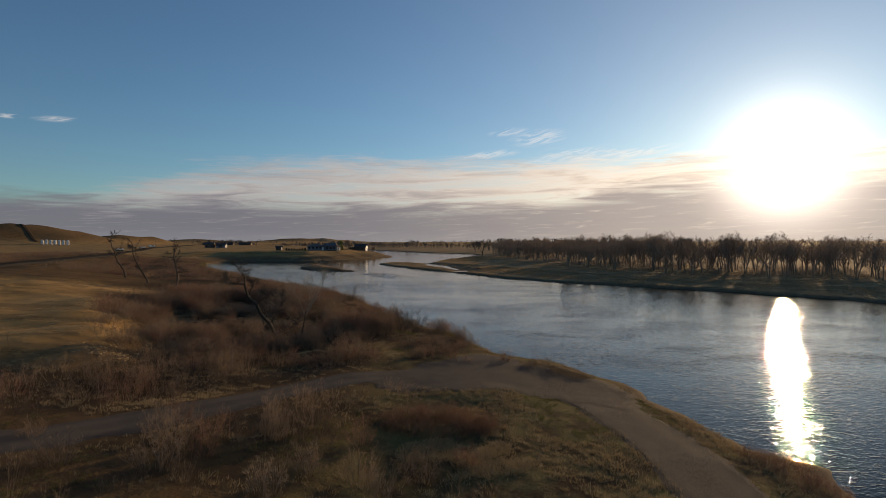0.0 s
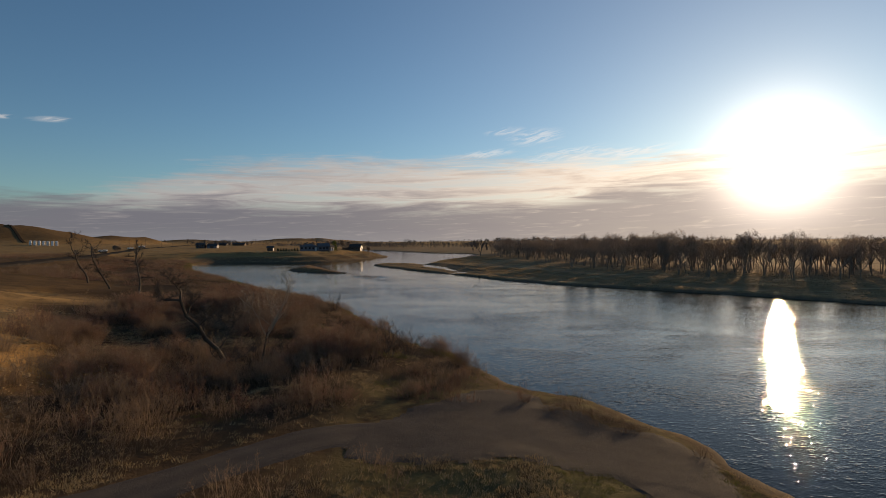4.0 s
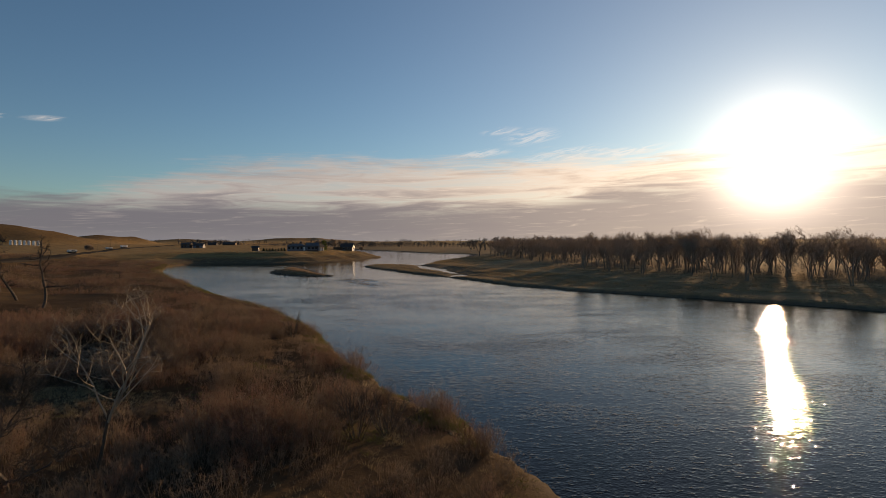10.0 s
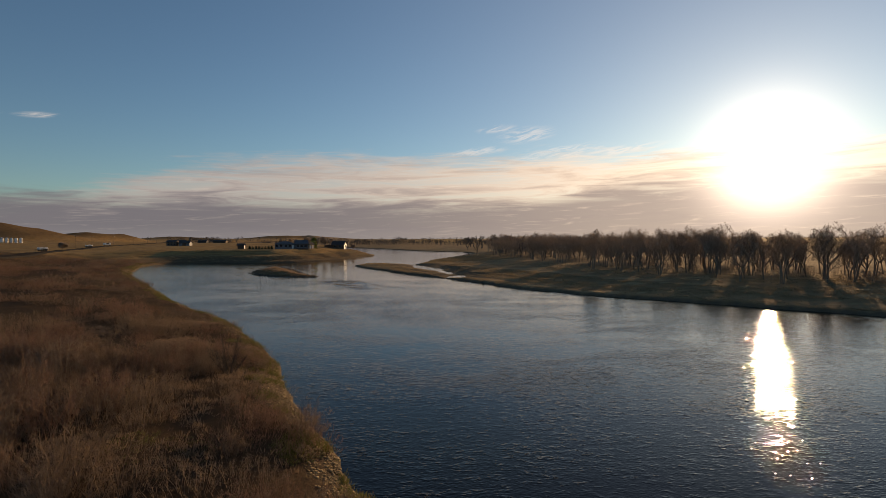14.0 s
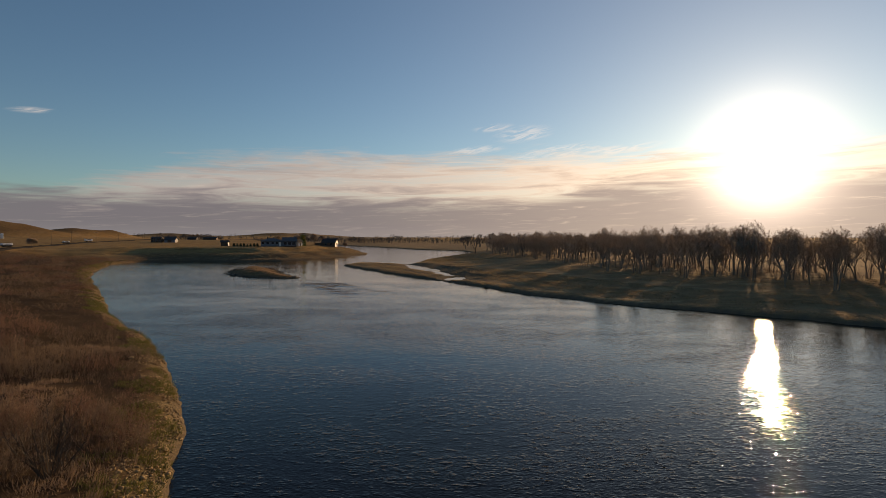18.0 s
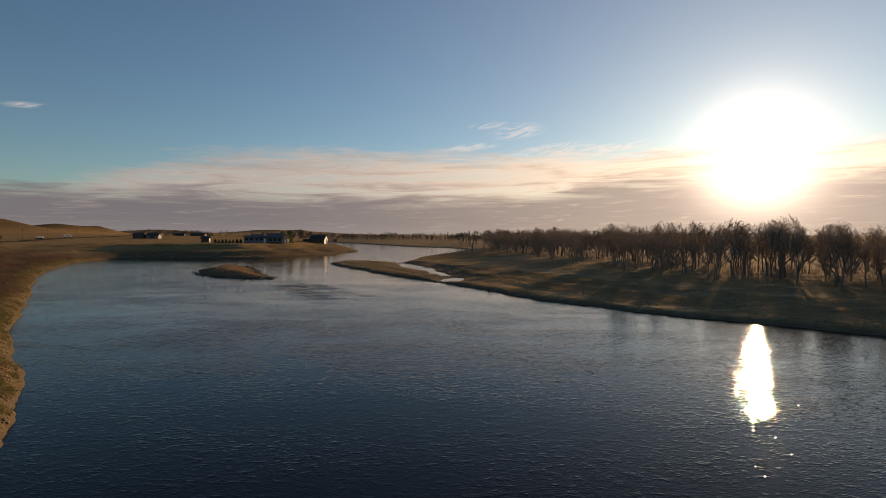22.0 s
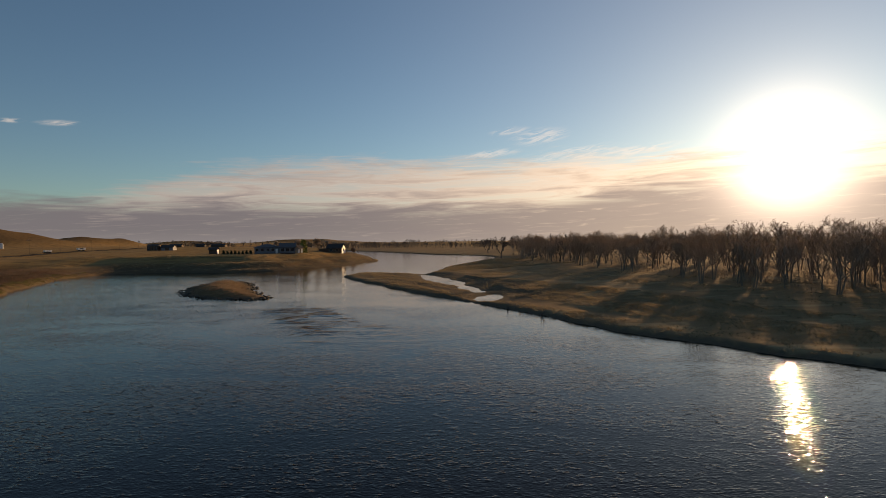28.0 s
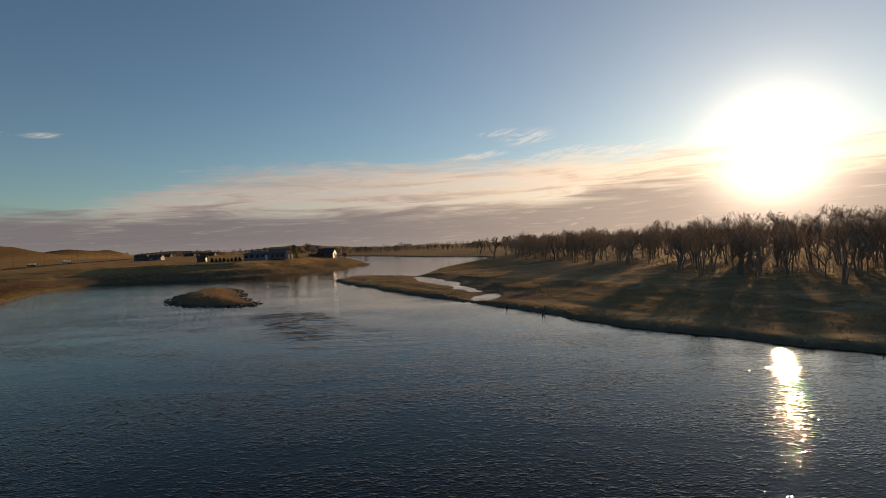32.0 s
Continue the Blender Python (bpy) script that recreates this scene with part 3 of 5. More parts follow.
def gnarled_tree(seed, trunk, limbs, trunk_r, twig, sprays=6, crook=0.24, sub=8):
    """A leaning old tree: the trunk is a line of points, and each main limb starts at one of them, with a direction, a length and a share of the girth."""
    rng = random.Random(seed)
    TV, TF, CV, CF = [], [], [], []
    arms = []
    n = len(trunk) - 1
    tube(TV, TF, trunk, [trunk_r * (1.25 - 0.6 * i / n) for i in range(n + 1)], 8)
    for start, d, length, share in limbs:
        pts, radii, dd = limb(rng, trunk[start], d, length, trunk_r * share, trunk_r * share * 0.22, 9, -0.015, crook)
        arms.append(([], []))
        tube(*arms[-1], pts, radii, 6)
        for _ in range(sub):
            i = rng.randrange(2, 10)
            side = Vector((rng.gauss(0, 1), rng.gauss(0, 1), rng.gauss(0.5, 0.5)))
            p2, r2, d2 = limb(rng, pts[i], Vector(dd) * 0.5 + side * 0.8, length * rng.uniform(0.25, 0.5), max(radii[i] * 0.55, twig * 1.5), twig, 5, -0.03, crook * 1.3)
            tube(CV, CF, p2, r2, 4)
            for _ in range(sub):
                j = rng.randrange(1, 6)
                side = Vector((rng.gauss(0, 1), rng.gauss(0, 1), rng.gauss(0.4, 0.6)))
                p3, r3, d3 = limb(rng, p2[j], Vector(d2) * 0.5 + side * 0.7, length * rng.uniform(0.10, 0.24), twig * 1.1, twig * 0.5, 3, -0.03, crook * 1.6)
                tube(CV, CF, p3, r3, 3)
                spray(rng, CV, CF, p3, d3, sprays, length * 0.12, twig * 0.45)
    return (TV, TF), (CV, CF), arms


def shrub(seed, height, radius, stems, r0=0.014, twigs=8, spread=0.5, segs=3, wild=0.5):
    """Many thin stems that rise from one foot and fan out into a rounded top, each with fine twigs."""
    rng = random.Random(seed)
    V, F = [], []
    for _ in range(stems):
        a, q = rng.uniform(0, 2 * math.pi), math.sqrt(rng.random())
        foot = (math.cos(a) * q * radius * 0.45, math.sin(a) * q * radius * 0.45, -0.1)
        out = q * spread * rng.uniform(0.5, 1.3)
        h = height * rng.uniform(0.6, 1.0) * (1.05 - 0.45 * q * q)
        d = (math.cos(a) * out + rng.gauss(0, 0.08), math.sin(a) * out + rng.gauss(0, 0.08), 1.0)
        pts, radii, dd = limb(rng, foot, d, h, r0, r0 * 0.35, segs, -0.03, 0.10)
        tube(V, F, pts, radii, 3)
        spray(rng, V, F, pts[1:] if segs > 2 else pts, dd, twigs, h * 0.24, r0 * 0.55, wild)
    return V, F


def bush(seed, stems, boughs, twigs, r0=0.005, wide=0.55, segs=3):
    """A bush one metre high: crooked stems, boughs off them and short twigs in all directions under a rounded top."""
    rng = random.Random(seed)
    V, F = [], []

    def blade(p, e, w):
        n = len(V)
        V.extend([(p[0] - w[0], p[1] - w[1], p[2] - w[2]), (p[0] + w[0], p[1] + w[1], p[2] + w[2]), (p[0] + e[0], p[1] + e[1], p[2] + e[2])])
        F.append((n, n + 1, n + 2))

    for _ in range(stems):
        a, q = rng.uniform(0, 6.28), math.sqrt(rng.random())
        h = math.sqrt(max(0.12, 1 - (0.9 * q) ** 2)) * rng.uniform(0.72, 1.0)
        foot = (math.cos(a) * q * wide * 0.4, math.sin(a) * q * wide * 0.4, -0.08)
        pts, radii, dd = limb(rng, foot, (math.cos(a) * q * wide * 0.75, math.sin(a) * q * wide * 0.75, 1.0), h, r0, r0 * 0.4, segs, -0.02, 0.14)
        tube(V, F, pts, radii, 3)
        for _ in range(boughs):
            i = rng.randrange(1, segs) if segs > 1 else 0
            p = Vector(pts[i]).lerp(Vector(pts[i + 1]), rng.random())
            e = Vector((rng.gauss(0, 0.7), rng.gauss(0, 0.7), rng.uniform(0.2, 1.0))).normalized() * h * rng.uniform(0.12, 0.28)
            blade(p, e, Vector((rng.gauss(0, 1), rng.gauss(0, 1), 0)).normalized() * r0 * 0.7)
            for _ in range(twigs):
                t = Vector((rng.gauss(0, 0.8), rng.gauss(0, 0.8), rng.gauss(0.35, 0.6))).normalized() * rng.uniform(0.05, 0.13)
                blade(p + e * rng.uniform(0.3, 1.0), t, Vector((rng.gauss(0, 1), rng.gauss(0, 1), rng.gauss(0, 1))).normalized() * r0 * 0.5)
    return V, F


def scatter(n, x0, x1, y0, y1, seed):
    rng = np.random.default_rng(seed)
    return rng.uniform(x0, x1, n), rng.uniform(y0, y1, n), rng


def joined(name, base, places, mat, label, category, group=""):
    """Many copies of small base meshes in one object of kind stuff. places: base index, x, y, z, turn, scale, height scale."""
    allv, allf, off = [], [], 0
    bv = [np.array(v, float) for v, f in base]
    bf = [f for v, f in base]
    for i, x, y, z, turn, s, hs in places:
        v = bv[i]
        c, t = math.cos(turn) * s, math.sin(turn) * s
        allv.append(np.stack([v[:, 0] * c - v[:, 1] * t + x, v[:, 0] * t + v[:, 1] * c + y, v[:, 2] * hs + z], 1))
        allf.append((i, off))
        off += len(v)
    if not allv:
        return None
    co = np.concatenate(allv)
    arr = [np.array([(f[0], f[j], f[j + 1]) for f in fs for j in range(1, len(f) - 1)], np.int64) for fs in bf]
    loops = np.concatenate([(arr[i] + o).ravel() for i, o in allf])
    sides = arr[0].shape[1]
    me = bpy.data.meshes.new(name)
    me.vertices.add(len(co))
    me.vertices.foreach_set("co", co.ravel())
    me.loops.add(len(loops))
    me.loops.foreach_set("vertex_index", loops.astype(np.int32))
    me.polygons.add(len(loops) // sides)
    me.polygons.foreach_set("loop_start", np.arange(0, len(loops), sides, dtype=np.int32))
    me.update(calc_edges=True)
    me.materials.append(mat)
    return tagged(new(name, me), label, category, group, "stuff")


# ---- ground, water, roads ----
def axis(stops):
    """Grid lines: stops of (position, spacing), the spacing gliding from stop to stop."""
    out = [stops[0][0]]
    for (a, sa), (b, sb) in zip(stops[:-1], stops[1:]):
        while out[-1] < b - 1e-6:
            t = (out[-1] - a) / (b - a)
            out.append(out[-1] + (sa * (sb / sa) ** max(t, 0)))
        out[-1] = b
    return np.array(out)


GRID = []


def mesh_z(x, y):
    """The height of the ground's mesh at points, between its grid lines."""
    xs, ys, zs = GRID
    i, j = np.clip(np.searchsorted(xs, x) - 1, 0, len(xs) - 2), np.clip(np.searchsorted(ys, y) - 1, 0, len(ys) - 2)
    u, v = (x - xs[i]) / (xs[i + 1] - xs[i]), (y - ys[j]) / (ys[j + 1] - ys[j])
    return (zs[j, i] * (1 - u) + zs[j, i + 1] * u) * (1 - v) + (zs[j + 1, i] * (1 - u) + zs[j + 1, i + 1] * u) * v


def build_ground():
    xs = axis([(-4600, 320), (-1500, 40), (-700, 25), (-260, 7), (-130, 2.6), (-45, 0.95), (25, 0.95), (90, 2.2), (180, 6), (600, 40), (4600, 400)])
    ys = axis([(-600, 60), (-20, 4), (14, 0.8), (70, 0.85), (140, 1.5), (320, 2.4), (500, 5), (1000, 14), (2000, 50), (4700, 250)])
    X, Y = np.meshgrid(xs, ys)
    x, y = X.ravel(), Y.ravel()
    z, near, far, isle, pools, fw, lane = ground_z(x, y, True)
    nx, ny = len(xs), len(ys)
    idx = np.arange(nx * ny).reshape(ny, nx)
    faces = np.stack([idx[:-1, :-1], idx[:-1, 1:], idx[1:, 1:], idx[1:, :-1]], -1).reshape(-1, 4)
    me = bpy.data.meshes.new("ground")
    me.from_pydata(np.stack([x, y, z], 1).tolist(), [], faces.tolist())
    me.shade_smooth()
    n = vnoise(x, y, 9, 21)
    marks = {
        "straw": np.where(near > 0, np.clip(np.maximum(fw ** 1.8, np.maximum(step(26, 50, near + (n - .5) * 30) * step(20, 60, y) * (1 - 0.8 * step(84, 96, y) * step(80, 60, near) * step(292, 276, y)), step(8, 22, near + (n - .5) * 12) * step(285, 300, y))) + step(120, 200, near), 0, 1)
                          * 1.0, np.where(far > 0, step(250, 500, far), np.where(isle > 0, 0.35 * step(1.6, 4, isle), 0))),
        "turf": np.where(near > 0, step(1.2, 3, near) * step(56, 48, y) * (1 - fw) * np.clip(step(-9, -2, x) + 0.25 * n * step(-20, -12, x), 0, 1), 0.0),
        "meadow": np.where(far > 0, 1 - step(250, 500, far), np.where((near > 0) & (y > 280), step(24, 10, near) * 0.4, np.where(isle > 0, 0.3, 0))),
        "rubble": np.where(near > 0, step(1.7, 0.8, near) * step(74, 86, y) * step(292, 272, y) * 0.9, 0.0),
        "mud": np.where(near > 0, np.where(y > 270, step(9, 4, near) * 0.5, step(1.3, 0.3, near) * 0.8), np.where(far > 0, np.maximum(step(1.8, 0.6, np.minimum(far, pools + 0.6)), 0.8 * step(15, 7, pools)), step(2.4, 0.8, isle))),
    }
    marks["straw"] = marks["straw"] * (1 - 0.72 * step(3, 14, hills_at(x, y)))
    for name, v in marks.items():
        a = me.attributes.new(name, "FLOAT", "POINT")
        a.data.foreach_set("value", np.ascontiguousarray(v, np.float32))
    me.materials.append(M_GROUND)
    GRID[:] = [xs, ys, z.reshape(ny, nx)]
    tagged(new("ground", me), "dry prairie and willow flats beside a river", "ground", kind="structure")


def build_water():
    xs = axis([(-4600, 400), (-200, 30), (200, 30), (4600, 400)])
    ys = axis([(-600, 60), (0, 20), (600, 30), (4700, 400)])
    V = [(float(x), float(y), 0.0) for y in ys for x in xs]
    n = len(xs)
    F = [(j * n + i, j * n + i + 1, (j + 1) * n + i + 1, (j + 1) * n + i) for j in range(len(ys) - 1) for i in range(n - 1)]
    tagged(new("water", mesh_from("water", V, F, M_WATER)), "dark blue rippled river water in low sunlight", "river", kind="structure")


def ribbon(name, line, half, mat, label, category, lift=0.05, cross=9, smooth=6, ragged=0.5, crown=0.0):
    """A road that lies on the ground along a line; half gives its half width at a share of its length."""
    pts = []
    for a, b in zip(line[:-1], line[1:]):
        m = max(1, int(np.hypot(*(b - a)) / smooth) + 1)
        pts += [a + (b - a) * i / m for i in range(m)]
    pts = np.array(pts + [line[-1]])
    tang = np.gradient(pts, axis=0)
    tang /= np.linalg.norm(tang, axis=1)[:, None]
    side = np.stack([-tang[:, 1], tang[:, 0]], 1)
    s = np.linspace(0, 1, len(pts))
    us = np.linspace(-1, 1, cross)
    V, worn = [], []
    for i, p in enumerate(pts):
        h = half(s[i], p)
        for u in us:
            w = h * (1 + ragged * 0.35 * (vnoise([p[0] * 3], [p[1] * 3 + u * 9], 3.0, 5)[0] - 0.5) * (abs(u) > 0.95))
            V.append((*(p + side[i] * u * w), crown * (1 - u * u)))
            worn.append(math.exp(-((abs(u) - 0.45) / 0.2) ** 2))
    V = np.array(V)
    V[:, 2] += np.maximum(ground_z(V[:, 0], V[:, 1]), mesh_z(V[:, 0], V[:, 1])) + lift
    edge = np.abs(np.tile(us, len(pts))) > 0.99
    V[edge, 2] -= lift
    F = [(i * cross + j, i * cross + j + 1, (i + 1) * cross + j + 1, (i + 1) * cross + j) for i in range(len(pts) - 1) for j in range(cross - 1)]
    me = mesh_from(name, V.tolist(), F, mat)
    a = me.attributes.new("worn", "FLOAT", "POINT")
    a.data.foreach_set("value", np.array(worn, np.float32))
    return tagged(new(name, me), label, category, kind="structure")


build_ground()
build_water()
ribbon("gravel_road", road_line, lambda s, p: 1.5 + 0.7 * math.exp(-((p[0] - 11) / 4.0) ** 2), M_GRAVEL,
       "grey gravel track that loops round on the river landing", "road", lift=0.05, cross=13, smooth=0.6)


def landing(poly, cell=0.35):
    """A ragged patch of gravel that lies on the ground."""
    poly = curved(poly + poly[:1])
    nx, ny = int(24 / cell), int(24 / cell)
    X, Y = np.meshgrid(-9 + np.arange(nx) * cell, 32 + np.arange(ny) * cell)
    x, y = X.ravel(), Y.ravel()
    rim = np.where(inside(x, y, poly), 1, -1) * seg_distance(x, y, poly) + (vnoise(x, y, 1.1, 51) - 0.5) * 1.2
    z = ground_z(x, y) + 0.075 * step(-0.3, 0.6, rim)
    idx = np.arange(nx * ny).reshape(ny, nx)
    quads = np.stack([idx[:-1, :-1], idx[:-1, 1:], idx[1:, 1:], idx[1:, :-1]], -1).reshape(-1, 4)
    quads = quads[(rim[quads] > -0.35).all(1)]
    used = np.unique(quads)
    back = np.zeros(len(x), int)
    back[used] = np.arange(len(used))
    me = mesh_from("gravel_landing", np.stack([x, y, z], 1)[used].tolist(), back[quads].tolist(), M_GRAVEL, True)
    tagged(new("gravel_landing", me), "worn gravel landing at the river edge", "pavement", kind="structure")


landing([(-6, 37.5), (-1, 37), (3.5, 37.5), (7.5, 36), (11, 34), (13, 37), (12, 41.5), (8.5, 44), (6, 48), (4.2, 51.5), (1, 49.5), (-2.5, 45.5), (-5.2, 41.5)])
M_ASPHALT = plain("old_asphalt", (0.045, 0.041, 0.037), 1.0, grain=3.0, spec=0.0)
ribbon("highway", highway_line, lambda s, p: 3.1, M_ASPHALT, "two-lane asphalt highway on a low bank", "road", lift=0.4, cross=7, smooth=12, ragged=0.0, crown=0.1)
M_TRACK = plain("dark_earth_track", (0.060, 0.045, 0.032), 1.0, grain=1.0, spec=0.0)
ribbon("hill_track", curved([(-540, 676), (-572, 704), (-612, 735), (-660, 768), (-720, 815)]), lambda s, p: 2.3, M_TRACK, "dark eroded earth track that climbs a dry hill", "road", lift=0.6, cross=7, smooth=6, ragged=0.8)

# ---- bare trees ----
def tree_at(name, label, data, x, y, mats=(None, None), turn=0.0, group=""):
    root = thing(name, label, "tree", pose(x, y, gz(x, y), 0, 0, turn), group)
    part("trunk", data[0], mats[0] or M_DARKBARK, root)
    part("crown", data[1], mats[1] or M_TWIG, root)
    return root


def old_tree(label, x, y, data, mats):
    """mats: the bark of the trunk, of the crown and of the limbs."""
    root = thing("cottonwood", label, "tree", pose(x, y, gz(x, y)))
    part("trunk", data[0], mats[0], root)
    part("crown", data[1], mats[1], root)
    for arm in data[2]:
        part("limb", arm, mats[2], root)


old_tree("gnarled bare cottonwood with long crooked dark limbs above willows", -18.0, 53.0,
         gnarled_tree(11, [(0, 0, -0.4), (0.12, -0.4, 1.0), (-0.15, -1.0, 2.1), (-0.75, -1.8, 3.1), (-0.85, -2.6, 4.2), (-1.45, -3.2, 5.0), (-1.55, -3.8, 6.2)],
                      [(6, (-1.0, -0.3, 0.05), 2.4, 0.55), (6, (0.75, 0.2, 1.0), 2.3, 0.55), (5, (0.2, 0.1, 1.0), 1.9, 0.4), (4, (0.9, 0.2, 0.8), 2.4, 0.35), (3, (-0.8, 0.2, 0.7), 2.4, 0.35),
                       (2, (0.9, 0.3, 0.7), 3.0, 0.40), (2, (-0.7, 0.0, 0.8), 2.6, 0.35), (1, (1.0, 0.0, 0.30), 3.0, 0.40), (1, (-0.9, -0.2, 0.6), 2.6, 0.35)], 0.155, 0.014, 12, 0.30, 11), (M_DARKBARK, M_DARKBARK, M_DARKBARK))
for seed, x, y, h, lean, turn in ((15, -16.0, 55.0, 8.8, 10, 20),):
    root = tree_at("cottonwood", "slender bare cottonwood with bleached pale twigs above brush",
                   crown_tree(seed, h, wide=0.33, bole=0.38, trunk_r=0.008 * h + 0.02, leaders=4, sides=(5, 4, 3), twigs=5, twig_len=0.35, twig_w=0.005, thin=0.010, crook=0.16), x, y, (M_DARKBARK, M_PALE))
    root.matrix_world = pose(x, y, gz(x, y), 0, lean, 0) @ pose(0, 0, 0, 0, 0, turn)
for seed, x, y, h, label in ((33, -75.5, 120.5, 10.2, "tall dying cottonwood with crooked stubs among willows"), (37, -64, 110, 9.2, "dead upright cottonwood trunk with broken boughs"),
                             (41, -53.7, 101.2, 8.8, "dark bare cottonwood snag above tall willow shrubs")):
    tree_at("cottonwood", label, dead_tree(seed, h, 0.22), x, y, (M_DARKBARK, M_DARKBARK))


def sapling_at(seed, x, y, h, stems=16):
    ob = part("sapling", shrub(seed, h, h * 0.20, stems, 0.024, 30, 0.75, 4, 0.7), M_DARKBARK)
    ob.location = (x, y, gz(x, y))
    tagged(ob, "small bare many-stemmed sapling on the river bank", "sapling")


for i, (x, y, h) in enumerate([(-5.7, 60.5, 4.3), (-16.9, 87.2, 3.4), (-4.3, 62.0, 4.0), (-6.6, 63.5, 3.0)]):
    sapling_at(51 + i, x, y, h)

# the cottonwood grove on the far bank
grove_kinds = [tree_at("cottonwood", "leafless cottonwood in a dense riverside grove",
                       crown_tree(100 + i, 11.9 + 0.8 * (i % 4), wide=0.25 + 0.03 * (i % 4), bole=0.24 + 0.05 * (i % 3), stems=1 + (i % 3 == 1) + (i % 5 == 2), leaders=4 if i % 3 != 1 else 3, trunk_r=0.18, low=0.10,
                                  thin=0.032, twigs=4, twig_len=0.75, twig_w=0.013, sides=(6, 4, 3)), 0, 0, (M_BARK, None), group="cottonwood grove") for i in range(10)]
rng = random.Random(5)
spots = []
for n in range(9000):
    if len(spots) >= 300:
        break
    i = rng.randrange(len(FOREST_EDGE) - 1)
    e = FOREST_EDGE[i] + (FOREST_EDGE[i + 1] - FOREST_EDGE[i]) * rng.random()
    depth = abs(rng.gauss(0, 1)) * 30
    q = (e[0] + depth * 0.87 + rng.gauss(0, 3), e[1] + depth * 0.5 + rng.gauss(0, 3))
    if all((q[0] - s[0]) ** 2 + (q[1] - s[1]) ** 2 > 20 for s in spots):
        spots.append((*q, depth))
for i, (x, y, depth) in enumerate(spots):
    s = rng.uniform(0.86, 1.02) * (0.90 + 0.10 * min(1, depth / 30)) * (0.86 + 0.22 * float(vnoise([x], [y], 22, 91)[0]))
    m = pose(x, y, gz(x, y), 0, 0, rng.uniform(0, 360))
    if i < len(grove_kinds):
        t = grove_kinds[i]
        t.matrix_world = m
    else:
        t = copy_thing(grove_kinds[i % len(grove_kinds)], m)
    t.scale = (s, s, s * rng.uniform(0.92, 1.08))

# the depth of the grove, behind its front rows, added to shade the meadow
deep_kinds = [merged(crown_tree(440 + i, 14.0, wide=0.33, trunk_r=0.32, leaders=4, sides=(4, 2), twigs=7, twig_len=1.7, twig_w=0.045, thin=0.07)) for i in range(4)]
places = []
for n in range(150):
    i = rng.randrange(len(FOREST_EDGE) - 1)
    e = FOREST_EDGE[i] + (FOREST_EDGE[i + 1] - FOREST_EDGE[i]) * rng.random()
    depth = rng.uniform(22, 110)
    x, y = e[0] + depth * 0.87 + rng.gauss(0, 4), e[1] + depth * 0.5 + rng.gauss(0, 4)
    places.append((rng.randrange(4), x, y, rng.uniform(0, 6.28), rng.uniform(0.6, 0.86)))
zz = ground_z(np.array([p[1] for p in places]), np.array([p[2] for p in places]))
joined("deep_grove", deep_kinds, [(p[0], p[1], p[2], z, p[3], p[4], p[4]) for p, z in zip(places, zz)], M_TWIG, "leafless cottonwoods deeper in the grove", "trees")

# brush under the grove and along its edge
brush_kinds = [shrub(300 + i, 2.6, 1.8, 12, 0.022, 12, 0.6, 2) for i in range(4)]
places = []
for n in range(520):
    i = rng.randrange(len(FOREST_EDGE) - 1)
    e = FOREST_EDGE[i] + (FOREST_EDGE[i + 1] - FOREST_EDGE[i]) * rng.random()
    depth = abs(rng.gauss(0, 1)) * 34 + 2
    x, y = e[0] + depth * 0.87 + rng.gauss(0, 3), e[1] + depth * 0.5 + rng.gauss(0, 3)
    places.append((rng.randrange(4), x, y, None, rng.uniform(0, 6.28), rng.uniform(0.7, 1.6), rng.uniform(0.4, 1.15)))
# taller brush deeper in, added to hold back low sun between trunks
for n in range(90):
    i = rng.randrange(len(FOREST_EDGE) - 1)
    e = FOREST_EDGE[i] + (FOREST_EDGE[i + 1] - FOREST_EDGE[i]) * rng.random()
    depth = rng.uniform(14, 75)
    places.append((rng.randrange(4), e[0] + depth * 0.87 + rng.gauss(0, 3), e[1] + depth * 0.5 + rng.gauss(0, 3), None, rng.uniform(0, 6.28), rng.uniform(1.0, 1.8), rng.uniform(1.1, 1.9)))
zz = ground_z(np.array([p[1] for p in places]), np.array([p[2] for p in places]))
joined("grove_undergrowth", brush_kinds, [(p[0], p[1], p[2], z, *p[4:]) for p, z in zip(places, zz)], M_TWIG, "bare brown brush under the cottonwood grove", "shrubs")

# woods far up the valley
wood_kinds = [merged(crown_tree(400 + i, 11.0, wide=0.42, trunk_r=0.4, leaders=3, sides=(3, 1), twigs=5, twig_len=2.8, twig_w=0.22, thin=0.20)) for i in range(5)]
places = []
for x0, x1, y0, slope, deep, count, s0, s1 in ((-470, 110, 850, -0.35, 45, 520, 0.40, 0.80), (20, 300, 560, 0.3, 90, 170, 0.8, 1.25), (-400, -300, 830, 0.0, 16, 34, 0.35, 0.75),
                                              (-1500, 1500, 1650, 0.0, 240, 330, 0.7, 1.2), (-260, -60, 760, -0.9, 10, 40, 0.5, 0.9)):
    for n in range(count):
        x = rng.uniform(x0, x1)
        places.append((rng.randrange(5), x, y0 + slope * x + rng.gauss(0, deep), rng.uniform(0, 6.28), rng.uniform(s0, s1)))
zz, nn, ff = ground_z(np.array([p[1] for p in places]), np.array([p[2] for p in places]), True)[:3]
joined("far_woods", wood_kinds, [(p[0], p[1], p[2], z, p[3], p[4], p[4]) for p, z, n, f in zip(places, zz, nn, ff) if max(n, f) > 3 and hills_at(p[1], p[2]) < 2.5],
       M_FARTWIG, "distant leafless woods along the river valley", "trees")

